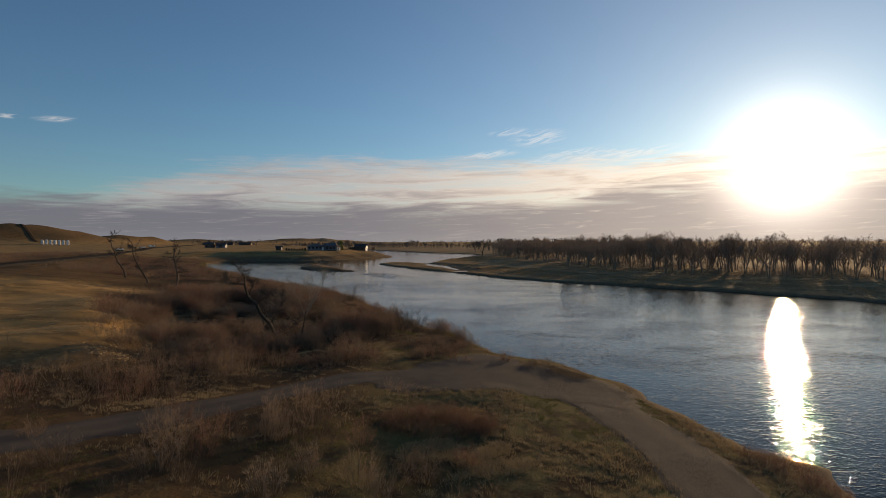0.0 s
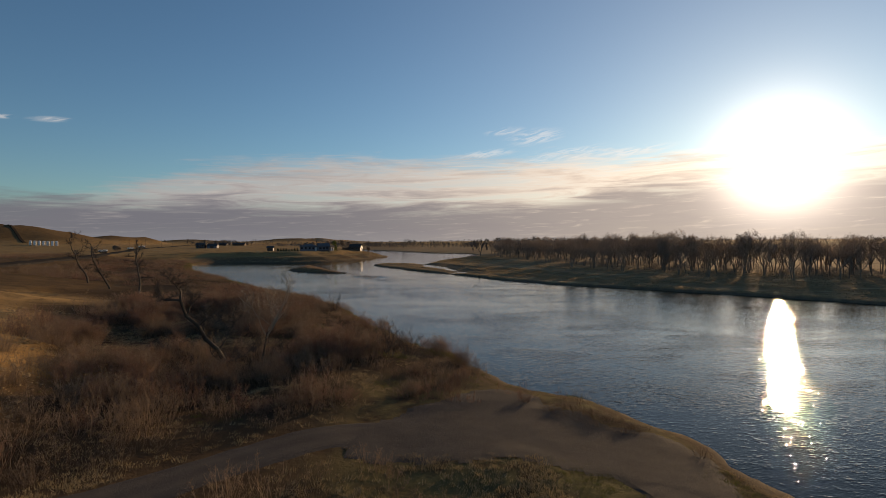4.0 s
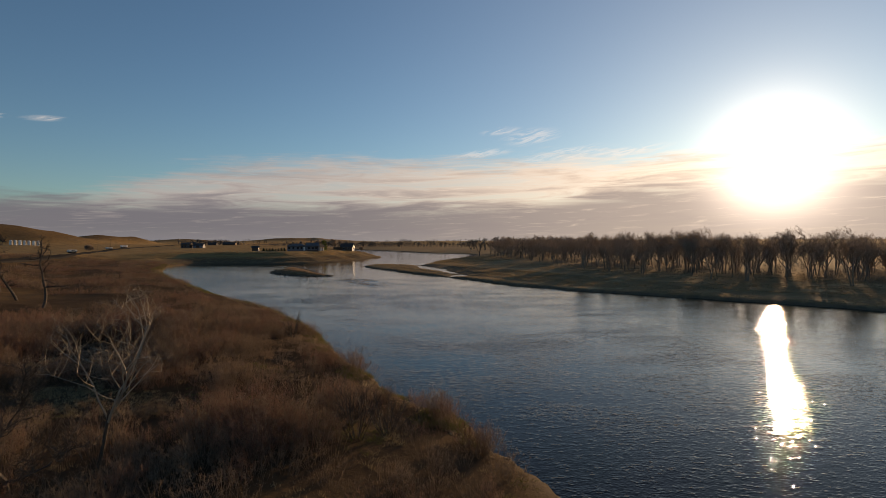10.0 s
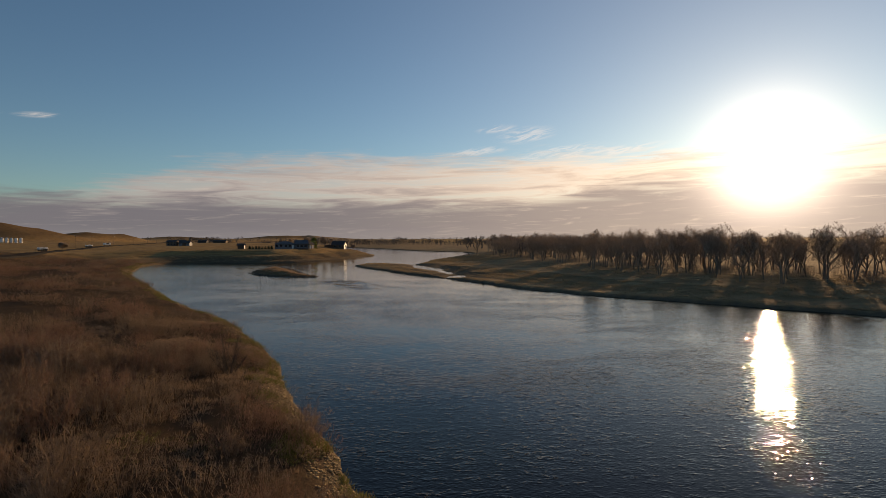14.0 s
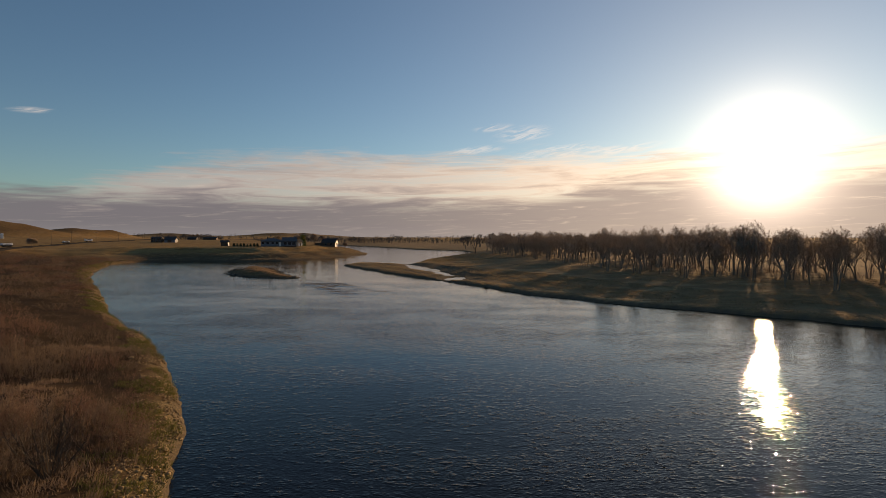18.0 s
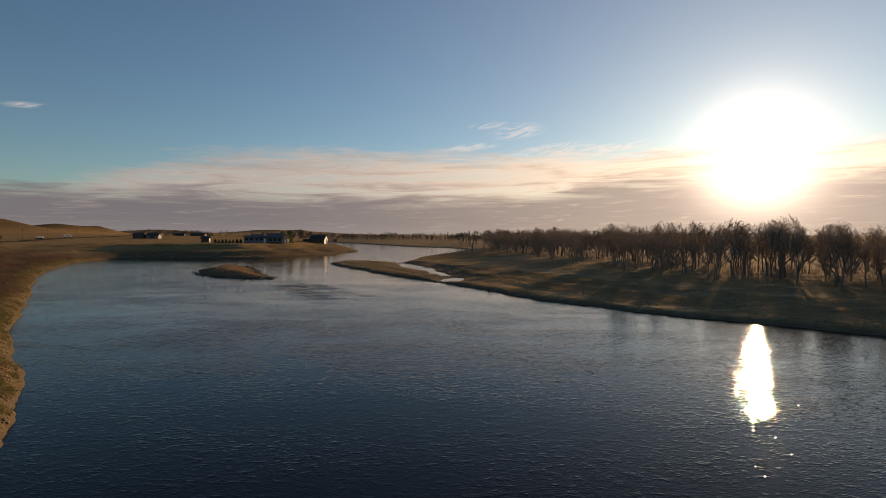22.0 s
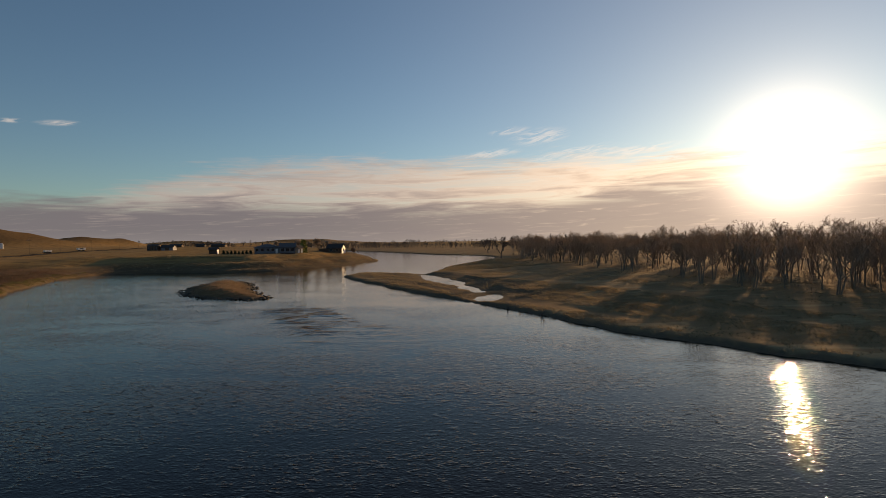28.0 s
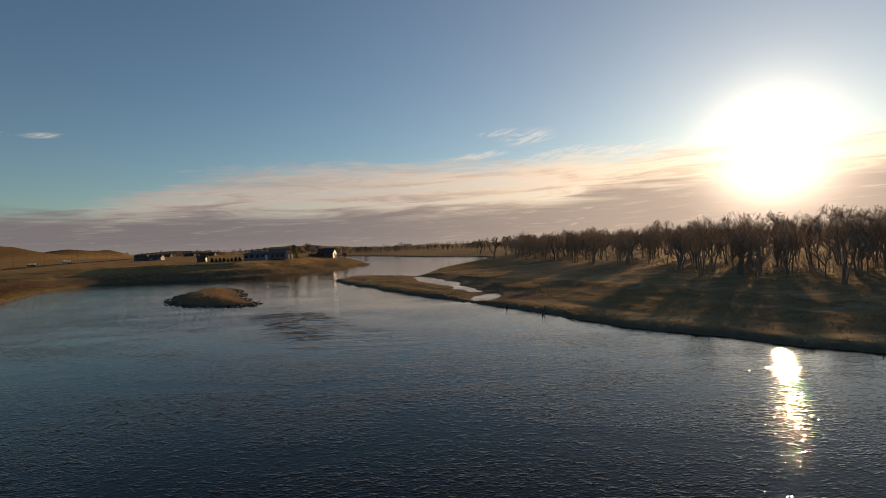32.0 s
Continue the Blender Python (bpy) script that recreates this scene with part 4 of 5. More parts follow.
# ---- willows on the near bank ----
def willow_ground(x, y):
    """On the near bank: how likely willows grow at points, the ground's height, and the height of the thicket, which stands in rounded clumps with gaps."""
    z, near, far, isle, pools, fw, lane = ground_z(x, y, True)
    n = vnoise(x, y, 8.0, 31)
    thick = step(0.6, 1.8, near) * (step(70, 44, near + (n - 0.5) * 25) + step(92, 104, y) * step(105, 80, near)).clip(0, 1) * step(6, 10, seg_distance(x, y, highway_line)) * (1 - fw) * step(2.2, 4.0, lane)
    thick *= np.where(y < 47, step(-1.0, -6.0, x) * 0.6, 1.0) * step(300, 270, y) * np.where((y < 56) & (x > 1), 0.3, 1.0)
    clump = 0.5 * vnoise(x, y, 3.4, 32) + 0.3 * n + 0.2 * vnoise(x, y, 1.6, 33)
    clump = np.maximum(clump, (0.40 + 0.14 * vnoise(x, y, 2.2, 35)) * step(0.8, 1.8, near) * step(9, 5, near) * step(52, 58, y))
    glade = vnoise(x, y * 1.0, 13.0, 37)
    old = np.exp(-((x + 17.0) / 10.0) ** 2 - ((y - 56.0) / 8.0) ** 2)
    clump = np.maximum(clump, (0.455 + 0.16 * vnoise(x, y, 2.2, 34)) * step(0.2, 0.45, old))
    gap = 0.40 + 0.08 * step(0.58, 0.72, glade)
    dense = step(gap - 0.02, gap + 0.03, clump)
    thick = thick * dense
    tall = np.clip((clump - gap) / 0.20, 0, 1) ** 0.7
    h = (0.40 + 2.25 * tall) * (0.62 + 0.38 * step(2, 9, near)) * (1 - 0.28 * step(80, 105, y)) * np.where(y < 58, 0.72, 1.0) * np.where((y < 57) & (x > -7), 0.75, 1.0)
    return thick, z, h


willow_kinds = [bush(200 + i, 34, 8, 5, 0.0048, 0.6 + 0.12 * (i % 3)) for i in range(6)]
willow_low = [bush(230 + i, 10, 5, 4, 0.0065, 0.85, 2) for i in range(6)]
willow_far = [bush(260 + i, 5, 3, 3, 0.009, 0.95, 2) for i in range(6)]
M_STEMS = (M_WILLOW, M_WILLOW_GREY, M_WILLOW_TAN)
willow_meshes = [mesh_from("willow_shrub", v, f, M_STEMS[i % 3]) for i, (v, f) in enumerate(willow_kinds)]
WILLOW_LABELS = ("leafless reddish-brown willow shrub with upright stems", "leafless grey-brown willow shrub with upright stems", "leafless tan willow shrub with feathery twigs")
wx, wy, wr = scatter(2200, -40, 10, 42, 100, 61)
wt, wz, wh = willow_ground(wx, wy)
keep = np.nonzero((wr.uniform(0, 1, len(wx)) < wt) & (wh > 1.0))[0]
for c, i in enumerate(keep[:300]):
    s = wh[i] * wr.uniform(1.0, 1.45)
    ob = new("willow_shrub", willow_meshes[c % 6])
    ob.matrix_world = Matrix.LocRotScale((wx[i], wy[i], wz[i]), Euler((0, 0, wr.uniform(0, 6.28))), (s * wr.uniform(0.8, 1.1), s * wr.uniform(0.8, 1.1), s))
    tagged(ob, WILLOW_LABELS[(c % 6) % 3], "shrub", "riverside willows")
ex, ey, er = scatter(7000, -46, 10, 26, 122, 63)
fr = np.random.default_rng(62)
fy = 95 + 205 * fr.uniform(0, 1, 13000) ** 1.25
bank = near_line[(near_line[:, 0] < 20) & (near_line[:, 1] > 50) & (near_line[:, 1] < 292)]
fx = np.interp(fy, bank[:, 1], bank[:, 0]) - fr.uniform(0, 1, 13000) ** 1.2 * 100
far = fy > 121
wx, wy = np.concatenate([ex, fx[far]]), np.concatenate([ey, fy[far]])
wt, wz, wh = willow_ground(wx, wy)
hue = 0.6 * vnoise(wx, wy, 9.0, 38) + 0.4 * vnoise(wx, wy, 2.5, 39)
keep = np.nonzero(er.uniform(0, 1, len(wx)) < wt)[0]
for k, (mat, label) in enumerate(zip(M_STEMS, ("dense reddish-brown leafless willow thicket on the bank", "grey-brown leafless willow thicket on the bank", "tan feathery leafless willow thicket on the bank"))):
    for away in (False, True):
        joined("willow_thicket", willow_far if away else willow_low,
               [(int(er.integers(6)), wx[i], wy[i], wz[i], er.uniform(0, 6.28), wh[i] * er.uniform(0.8, 1.25) * (1.7 if away else 1.0), wh[i] * er.uniform(0.75, 1.15)) for i in keep
                if (wy[i] > 121) == away and (0 if hue[i] < 0.48 else 1 if hue[i] < 0.60 else 2) == k], mat, label, "shrubs")

# brush in the foreground below the track
fx, fy, fr = scatter(520, -26, 3, 13, 32, 64)
fl = seg_distance(fx, fy, road_line)
fn = 0.65 * vnoise(fx, fy, 3.4, 34) + 0.35 * vnoise(fx, fy, 1.5, 40)
pick = np.nonzero((fl > 2.4) & (fy < 30 - 0.25 * np.maximum(fx + 2, 0)) & (fn > 0.52))[0]
fz = ground_z(fx, fy)
joined("foreground_brush", willow_low, [(int(fr.integers(6)), fx[i], fy[i], fz[i], fr.uniform(0, 6.28), fr.uniform(0.7, 1.2), (0.35 + 3.6 * (fn[i] - 0.5)) * fr.uniform(0.8, 1.3)) for i in pick],
       M_WILLOW_GREY, "grey-brown leafless brush below the gravel track", "shrubs")

# low mounds of brush: inside the loop of the track and on the point of the landing
for cx, cy, rx, ry, tilt, count, h0, h1, mat, label in ((-0.9, 30.2, 3.7, 2.3, -0.2, 230, 0.95, 1.6, M_WILLOW, "low reddish brush mound inside the track loop"),
                                                       (8.6, 44.2, 3.6, 1.5, -0.75, 110, 0.35, 0.75, M_WILLOW_TAN, "low brown brush mound on the point of the landing"),
                                                       (-9.8, 45.5, 4.5, 1.3, 0.35, 110, 0.6, 1.1, M_WILLOW, "low reddish brush along the gravel landing"),
                                                       (16.5, 25.0, 1.5, 3.6, 0.1, 90, 0.4, 0.85, M_WILLOW, "low reddish brush on the river edge below the track"),
                                                       (-20.5, 33.8, 7.5, 3.2, 0.5, 150, 0.4, 1.0, M_WILLOW_GREY, "low grey-brown brush under the grass terrace")):
    fr = np.random.default_rng(65 + count)
    ba, bq = fr.uniform(0, 6.28, count), np.sqrt(fr.uniform(0, 1, count))
    ux, uy = np.cos(ba) * bq * rx, np.sin(ba) * bq * ry
    bx, by = cx + ux * math.cos(tilt) - uy * math.sin(tilt), cy + ux * math.sin(tilt) + uy * math.cos(tilt)
    bz, away = ground_z(bx, by), seg_distance(bx, by, road_line)
    joined("brush_mound", willow_low, [(int(fr.integers(6)), bx[i], by[i], bz[i], fr.uniform(0, 6.28), fr.uniform(0.6, 1.0), fr.uniform(h0, h1) * (1.1 - 0.5 * bq[i] ** 2)) for i in range(count) if away[i] > 2.6], mat, label, "shrubs")

# single bushes in the foreground and on the landing
for n, (x, y, h, wide, kind) in enumerate([(-12.6, 22.4, 3.0, 0.9, 1), (-13.6, 25.4, 2.9, 1.0, 1), (-11.6, 24.0, 2.0, 0.9, 0), (-14.6, 28.0, 2.0, 0.8, 0), (-9.6, 27.6, 2.9, 0.55, 1), (-8.8, 26.6, 2.2, 0.6, 1),
                                           (-6.4, 23.0, 1.7, 1.0, 1), (-4.0, 22.6, 2.3, 0.7, 2), (-3.0, 21.2, 1.8, 0.9, 1), (-1.4, 23.2, 2.0, 0.9, 1), (-4.7, 26.6, 1.7, 1.0, 0), (0.6, 24.4, 1.5, 1.0, 0), (-7.4, 20.8, 2.0, 1.0, 1),
                                           (-16.5, 21.5, 1.9, 1.0, 1), (-19.5, 24.0, 1.2, 1.0, 2), (-20.5, 34.0, 1.5, 1.0, 1), (-25.5, 36.0, 1.2, 1.1, 2), (-17.5, 33.0, 1.3, 1.0, 2), (-22.6, 38.6, 1.9, 0.8, 1), (-19.5, 39.0, 1.6, 1.0, 0),
                                           (13.0, 39.5, 0.8, 1.2, 2), (14.4, 31.5, 0.7, 1.2, 2), (15.2, 27.5, 0.9, 1.2, 0), (16.6, 24.4, 0.8, 1.3, 0),
                                           (-15.5, 48.5, 2.6, 0.9, 2), (-18.2, 50.0, 3.0, 0.9, 2), (-13.6, 50.4, 2.3, 1.0, 2), (-17.2, 57.5, 3.4, 0.7, 2), (-20.5, 55.0, 3.6, 0.6, 2), (-12.2, 54.0, 2.2, 0.9, 1)]):
    ob = new("willow_shrub", willow_meshes[kind + 3 * (n % 2)])
    ob.matrix_world = Matrix.LocRotScale((x, y, gz(x, y)), Euler((0, 0, n * 1.7)), (h * wide, h * wide, h))
    tagged(ob, WILLOW_LABELS[kind], "shrub", "riverside willows")

# ---- dry grass ----
def tuft(seed, blades, h, r, width=0.02):
    rg = random.Random(seed)
    V, F = [], []
    for _ in range(blades):
        a, q = rg.uniform(0, 6.28), rg.random() * r
        x, y = math.cos(a) * q, math.sin(a) * q
        b = rg.uniform(0, 6.28)
        hh = h * rg.uniform(0.5, 1.0)
        lx, ly = math.cos(a) * hh * rg.uniform(0.1, 0.6), math.sin(a) * hh * rg.uniform(0.1, 0.6)
        n = len(V)
        V += [(x - math.cos(b) * width, y - math.sin(b) * width, -0.03), (x + math.cos(b) * width, y + math.sin(b) * width, -0.03), (x + lx, y + ly, hh)]
        F.append((n, n + 1, n + 2))
    return V, F


tufts = [tuft(500 + i, 16, 0.28, 0.26, 0.012) for i in range(5)]
gx, gy, gr = scatter(76000, -50, 21, 13, 75, 71)
gzz, gn, gf, gi, gp, gfw, gl = ground_z(gx, gy, True)
pn = vnoise(gx, gy, 3.5, 41)
wil = willow_ground(gx, gy)[0]
ok = (gn > 0.7) & (gr.uniform(0, 1, len(gx)) > 0.97 * wil) & (gl > np.where((gx > -5) & (gy > 38), 7.5, 1.7)) & (gr.uniform(0, 1, len(gx)) < 0.12 + 0.6 * step(0.45, 0.75, pn))
pick = np.nonzero(ok)[0]
green = vnoise(gx, gy, 4.5, 43) > np.where(gx > -6, 0.53, 0.70)
for flag, mat, label in ((False, M_STRAW, "straw-coloured dry grass tufts on the bank"), (True, M_GREEN, "short green spring grass between the dry tufts")):
    joined("grass", tufts, [(int(gr.integers(5)), gx[i], gy[i], gzz[i], gr.uniform(0, 6.28), gr.uniform(0.7, 1.5), gr.uniform(0.35, 1.0) * (0.5 if flag else 0.85) * (0.5 if gfw[i] > 0.5 else 1))
                             for i in pick if green[i] == flag and not (flag and gfw[i] > 0.3)], mat, label, "grass")
def along_bank(n, inland, seed, y0, y1):
    """Random places within a strip along the near shore."""
    rg = np.random.default_rng(seed)
    line = near_line[(near_line[:, 1] > y0) & (near_line[:, 1] < y1) & (near_line[:, 0] < 25)]
    w = np.hypot(*np.diff(line, axis=0).T) / np.maximum(0.5 * (line[:-1, 1] + line[1:, 1]), 40)
    i = rg.choice(len(w), n, p=w / w.sum())
    t = rg.uniform(0, 1, (n, 1))
    q = line[i] * (1 - t) + line[i + 1] * t
    d = line[i + 1] - line[i]
    d /= np.linalg.norm(d, axis=1)[:, None]
    q = q + np.stack([-d[:, 1], d[:, 0]], 1) * rg.uniform(-1.0, inland, (n, 1))
    return q[:, 0], q[:, 1], rg


# a patch of pale flattened straw beside the brush in the track loop
gr = np.random.default_rng(78)
ga, gq = gr.uniform(0, 6.28, 900), np.sqrt(gr.uniform(0, 1, 900))
gx, gy = 0.6 + np.cos(ga) * gq * 3.4, 25.6 + np.sin(ga) * gq * 2.6
gzz = ground_z(gx, gy)
joined("grass", tufts, [(int(gr.integers(5)), gx[i], gy[i], gzz[i], gr.uniform(0, 6.28), gr.uniform(1.0, 1.9), gr.uniform(0.3, 0.8)) for i in range(900) if vnoise(gx[i], gy[i], 1.4, 48) > 0.42], M_STRAW,
       "pale flattened straw patch inside the track loop", "grass")
# matted brown grass in the gaps of the thicket
gx, gy, gr = scatter(15000, -42, 2, 70, 112, 77)
gzz, gn = ground_z(gx, gy, True)[:2]
pick = np.nonzero((gn > 1.6) & (gr.uniform(0, 1, len(gx)) > 0.9 * willow_ground(gx, gy)[0]) & (vnoise(gx, gy, 2.4, 47) > 0.36))[0]
joined("thicket_grass", tufts, [(int(gr.integers(5)), gx[i], gy[i], gzz[i], gr.uniform(0, 6.28), gr.uniform(1.0, 2.0), gr.uniform(0.5, 1.4)) for i in pick], M_WILLOW_TAN,
       "matted brown grass in the gaps of the willow thicket", "grass")
# grass along the farther bank tops and on the island
gx, gy, gr = along_bank(14000, 3.4, 72, 62, 292)
gzz, gn, gf, gi, gp, gfw, gl = ground_z(gx, gy, True)
pick = np.nonzero(((gn > 0.25) & (vnoise(gx, gy, 2, 44) > np.where(gn < 2.6, 0.52, 0.75))))[0]
joined("bank_grass", tufts, [(int(gr.integers(5)), gx[i], gy[i], gzz[i], gr.uniform(0, 6.28), gr.uniform(0.9, 1.8), gr.uniform(0.35, 0.9)) for i in pick], M_GREEN,
       "short olive grass along the cut bank", "grass")
gx, gy, gr = scatter(3600, -72, -36, 205, 256, 74)
gzz, gn, gf, gi, gp, gfw, gl = ground_z(gx, gy, True)
pick = np.nonzero(gi > 1.6)[0]
joined("island_grass", tufts, [(int(gr.integers(5)), gx[i], gy[i], gzz[i], gr.uniform(0, 6.28), gr.uniform(1.0, 1.8), gr.uniform(0.9, 1.7) * min(1.0, gi[i] / 4)) for i in pick], M_WILLOW_TAN,
       "reddish-tan dry grass over the small island", "grass")


# rough grass on the slopes of the peninsula
gx, gy, gr = scatter(9000, -135, -42, 286, 410, 76)
gzz, gn, gf, gi, gp, gfw, gl = ground_z(gx, gy, True)
pn = vnoise(gx, gy, 5, 46)
for flag, mat, label in ((True, M_STRAW, "dry tan grass on the peninsula slopes"), (False, M_OLIVE, "olive-brown weeds on the peninsula slopes")):
    pick = np.nonzero((gn > 1.0) & (gn < 34) & ((pn > 0.5) == flag))[0]
    joined("slope_grass", tufts, [(int(gr.integers(5)), gx[i], gy[i], gzz[i], gr.uniform(0, 6.28), gr.uniform(1.5, 3.2), gr.uniform(0.6, 1.5)) for i in pick], mat, label, "grass")

# coarse olive grass and low weeds on the flood meadow
rg = np.random.default_rng(75)
line = far_line[(far_line[:, 1] > 70) & (far_line[:, 1] < 400)]
mi = rg.integers(0, len(line) - 1, 36000)
mt = rg.uniform(0, 1, (36000, 1))
q = line[mi] * (1 - mt) + line[mi + 1] * mt + np.abs(rg.normal(0, 1, (36000, 1))) * 34 * np.array([[0.8, 0.6]])
mz, mn, mf, mis, mp, mfw, ml = ground_z(q[:, 0], q[:, 1], True)
ridge = vnoise(mf, (q[:, 0] - q[:, 1]) * 0.09, 4.5, 14)
pick = np.nonzero((mf > 0.9) & (mp > 0.9 + 12 * rg.uniform(0, 1, len(mp)) ** 2) & (ridge + rg.uniform(-0.3, 0.3, len(mf)) > 0.42))[0]
joined("meadow_grass", [tuft(520 + i, 9, 0.42, 0.4, 0.035) for i in range(4)],
       [(int(rg.integers(4)), q[i, 0], q[i, 1], mz[i], rg.uniform(0, 6.28), rg.uniform(1.0, 2.4), rg.uniform(0.25, 0.75)) for i in pick], M_OLIVE,
       "coarse olive grass and weeds on the flood meadow", "grass")


# ---- clods and stones of the cut bank ----
def lump(seed):
    rg = random.Random(seed)
    bm = bmesh.new()
    bmesh.ops.create_icosphere(bm, subdivisions=1, radius=1.0)
    for v in bm.verts:
        v.co *= rg.uniform(0.55, 1.3)
        v.co.z *= 0.7
    V, F = [tuple(v.co) for v in bm.verts], [tuple(v.index for v in f.verts) for f in bm.faces]
    bm.free()
    return V, F


lumps = [lump(600 + i) for i in range(6)]
M_CLOD = stem_material("pale_clods", (0.13, 0.092, 0.048), (0.37, 0.27, 0.145), 0.95)
sx, sy, sr = along_bank(19000, 2.4, 73, 60, 288)
szz, sn, sf, si, sp, sfw, sl = ground_z(sx, sy, True)
pick = np.nonzero((sn > 0.1) & (sn < 2.3) & (vnoise(sx, sy, 1.3, 45) > 0.34))[0]
joined("bank_clods", lumps, [(int(sr.integers(6)), sx[i], sy[i], szz[i] - 0.02, sr.uniform(0, 6.28), *((w := sr.uniform(0.03, 0.10) * sr.uniform(0.5, 1.6)), w * 0.8)) for i in pick],
       M_CLOD, "pale crumbling clods and stones on the cut bank", "stones")
# clods along the broken edge of the grass terrace
rg = np.random.default_rng(81)
edge = field_line[:12]
i = rg.integers(0, len(edge) - 1, 900)
t = rg.uniform(0, 1, (900, 1))
q = edge[i] * (1 - t) + edge[i + 1] * t + rg.normal(0, 1.1, (900, 2))
zz = ground_z(q[:, 0], q[:, 1])
joined("terrace_clods", lumps, [(int(rg.integers(6)), q[n, 0], q[n, 1], zz[n] - 0.03, rg.uniform(0, 6.28), *((w := rg.uniform(0.05, 0.16) * rg.uniform(0.6, 1.6)), w * 0.6)) for n in range(900)], M_CLOD,
       "pale clods along the broken edge of the grass terrace", "stones")

# ---- buildings, tanks, vehicles, poles ----
M_BLUE = plain("blue_grey_siding", (0.15, 0.165, 0.19), 0.6, grain=1.2, vary=0.12)
M_PALEBLUE = plain("pale_blue_siding", (0.125, 0.14, 0.16), 0.6, grain=1.2, vary=0.12)
M_WHITE = plain("white_paint", (0.78, 0.77, 0.73), 0.55, grain=1.0, vary=0.08)
M_TRIM = plain("grey_window_trim", (0.22, 0.23, 0.24), 0.6, grain=1.0, vary=0.08)
M_BROWN = plain("brown_boards", (0.10, 0.066, 0.046), 0.8, grain=2.0)
M_SHINGLE = plain("grey_shingles", (0.10, 0.10, 0.105), 0.9, grain=2.5)
M_DARKROOF = plain("dark_shingles", (0.055, 0.05, 0.05), 0.9, grain=2.5)
M_PANE = plain("dark_window_glass", (0.02, 0.025, 0.03), 0.06, grain=0.5, vary=0.05, bump_by=0.0, spec=0.5)
M_RUBBER = plain("black_rubber", (0.03, 0.03, 0.03), 0.8)
M_TANK = plain("pale_tank_steel", (0.72, 0.71, 0.68), 0.45, grain=0.8, vary=0.1)
M_POLE = plain("weathered_pole_wood", (0.14, 0.11, 0.08), 0.9, grain=3)
M_CEDAR = stem_material("dark_evergreen_needles", (0.025, 0.033, 0.016), (0.07, 0.08, 0.035), 0.9)
M_BUD = stem_material("yellow_green_buds", (0.14, 0.15, 0.04), (0.30, 0.29, 0.09), 0.9)


def gable_walls(w, d, h, rise):
    V = [(-w / 2, -d / 2, -0.6), (w / 2, -d / 2, -0.6), (w / 2, d / 2, -0.6), (-w / 2, d / 2, -0.6),
         (-w / 2, -d / 2, h), (w / 2, -d / 2, h), (w / 2, d / 2, h), (-w / 2, d / 2, h), (-w / 2, 0, h + rise), (w / 2, 0, h + rise)]
    F = [(0, 1, 5, 4), (1, 2, 6, 9, 5), (2, 3, 7, 6), (3, 0, 4, 8, 7), (4, 5, 9, 8), (6, 7, 8, 9), (3, 2, 1, 0)]
    return V, F


def gable_roof(w, d, h, rise, over=0.5, t=0.18):
    """Two slabs with eaves, ridge along x."""
    s = rise / (d / 2)
    V = []
    for x in (-w / 2 - over, w / 2 + over):
        for y, z in ((-d / 2 - over, h - over * s), (0, h + rise), (d / 2 + over, h - over * s)):
            V += [(x, y, z + 0.03), (x, y, z + t + 0.03)]
    F = [(1, 7, 9, 3), (3, 9, 11, 5), (0, 2, 8, 6), (2, 4, 10, 8), (0, 6, 7, 1), (4, 5, 11, 10), (0, 1, 3, 2), (2, 3, 5, 4), (6, 8, 9, 7), (8, 10, 11, 9)]
    return V, F


def hip_roof(w, d, h, rise, over=0.6, t=0.15):
    a, b, r = w / 2 + over, d / 2 + over, max(w / 2 - d / 2, 0.5)
    V = [(-a, -b, h), (a, -b, h), (a, b, h), (-a, b, h), (-a, -b, h + t), (a, -b, h + t), (a, b, h + t), (-a, b, h + t), (-r, 0, h + rise), (r, 0, h + rise)]
    F = [(4, 5, 9, 8), (5, 6, 9), (6, 7, 8, 9), (7, 4, 8), (0, 1, 5, 4), (1, 2, 6, 5), (2, 3, 7, 6), (3, 0, 4, 7), (3, 2, 1, 0)]
    return V, F


def window(parent, x, y, z, w, h, face="front"):
    """A framed window on the front (-y) or the end (+x) wall."""
    bm = bmesh.new()
    if face == "front":
        for b in ((x - w / 2 - .1, x + w / 2 + .1, z - .1, z), (x - w / 2 - .1, x + w / 2 + .1, z + h, z + h + .1), (x - w / 2 - .1, x - w / 2, z, z + h), (x + w / 2, x + w / 2 + .1, z, z + h)):
            box(bm, b[0], y - 0.09, b[2], b[1], y - 0.003, b[3])
        fr = part("window", bm, M_TRIM, parent)
        part("pane", box(bmesh.new(), x - w / 2, y - 0.05, z, x + w / 2, y - 0.003, z + h), M_PANE, fr)
    else:
        for b in ((y - w / 2 - .1, y + w / 2 + .1, z - .1, z), (y - w / 2 - .1, y + w / 2 + .1, z + h, z + h + .1), (y - w / 2 - .1, y - w / 2, z, z + h), (y + w / 2, y + w / 2 + .1, z, z + h)):
            box(bm, x + 0.003, b[0], b[2], x + 0.09, b[1], b[3])
        fr = part("window", bm, M_TRIM, parent)
        part("pane", box(bmesh.new(), x + 0.003, y - w / 2, z, x + 0.05, y + w / 2, z + h), M_PANE, fr)


def house_root(name, label, x, y, turn, category="house"):
    return thing(name, label, category, pose(x, y, gz(x, y), 0, 0, turn))


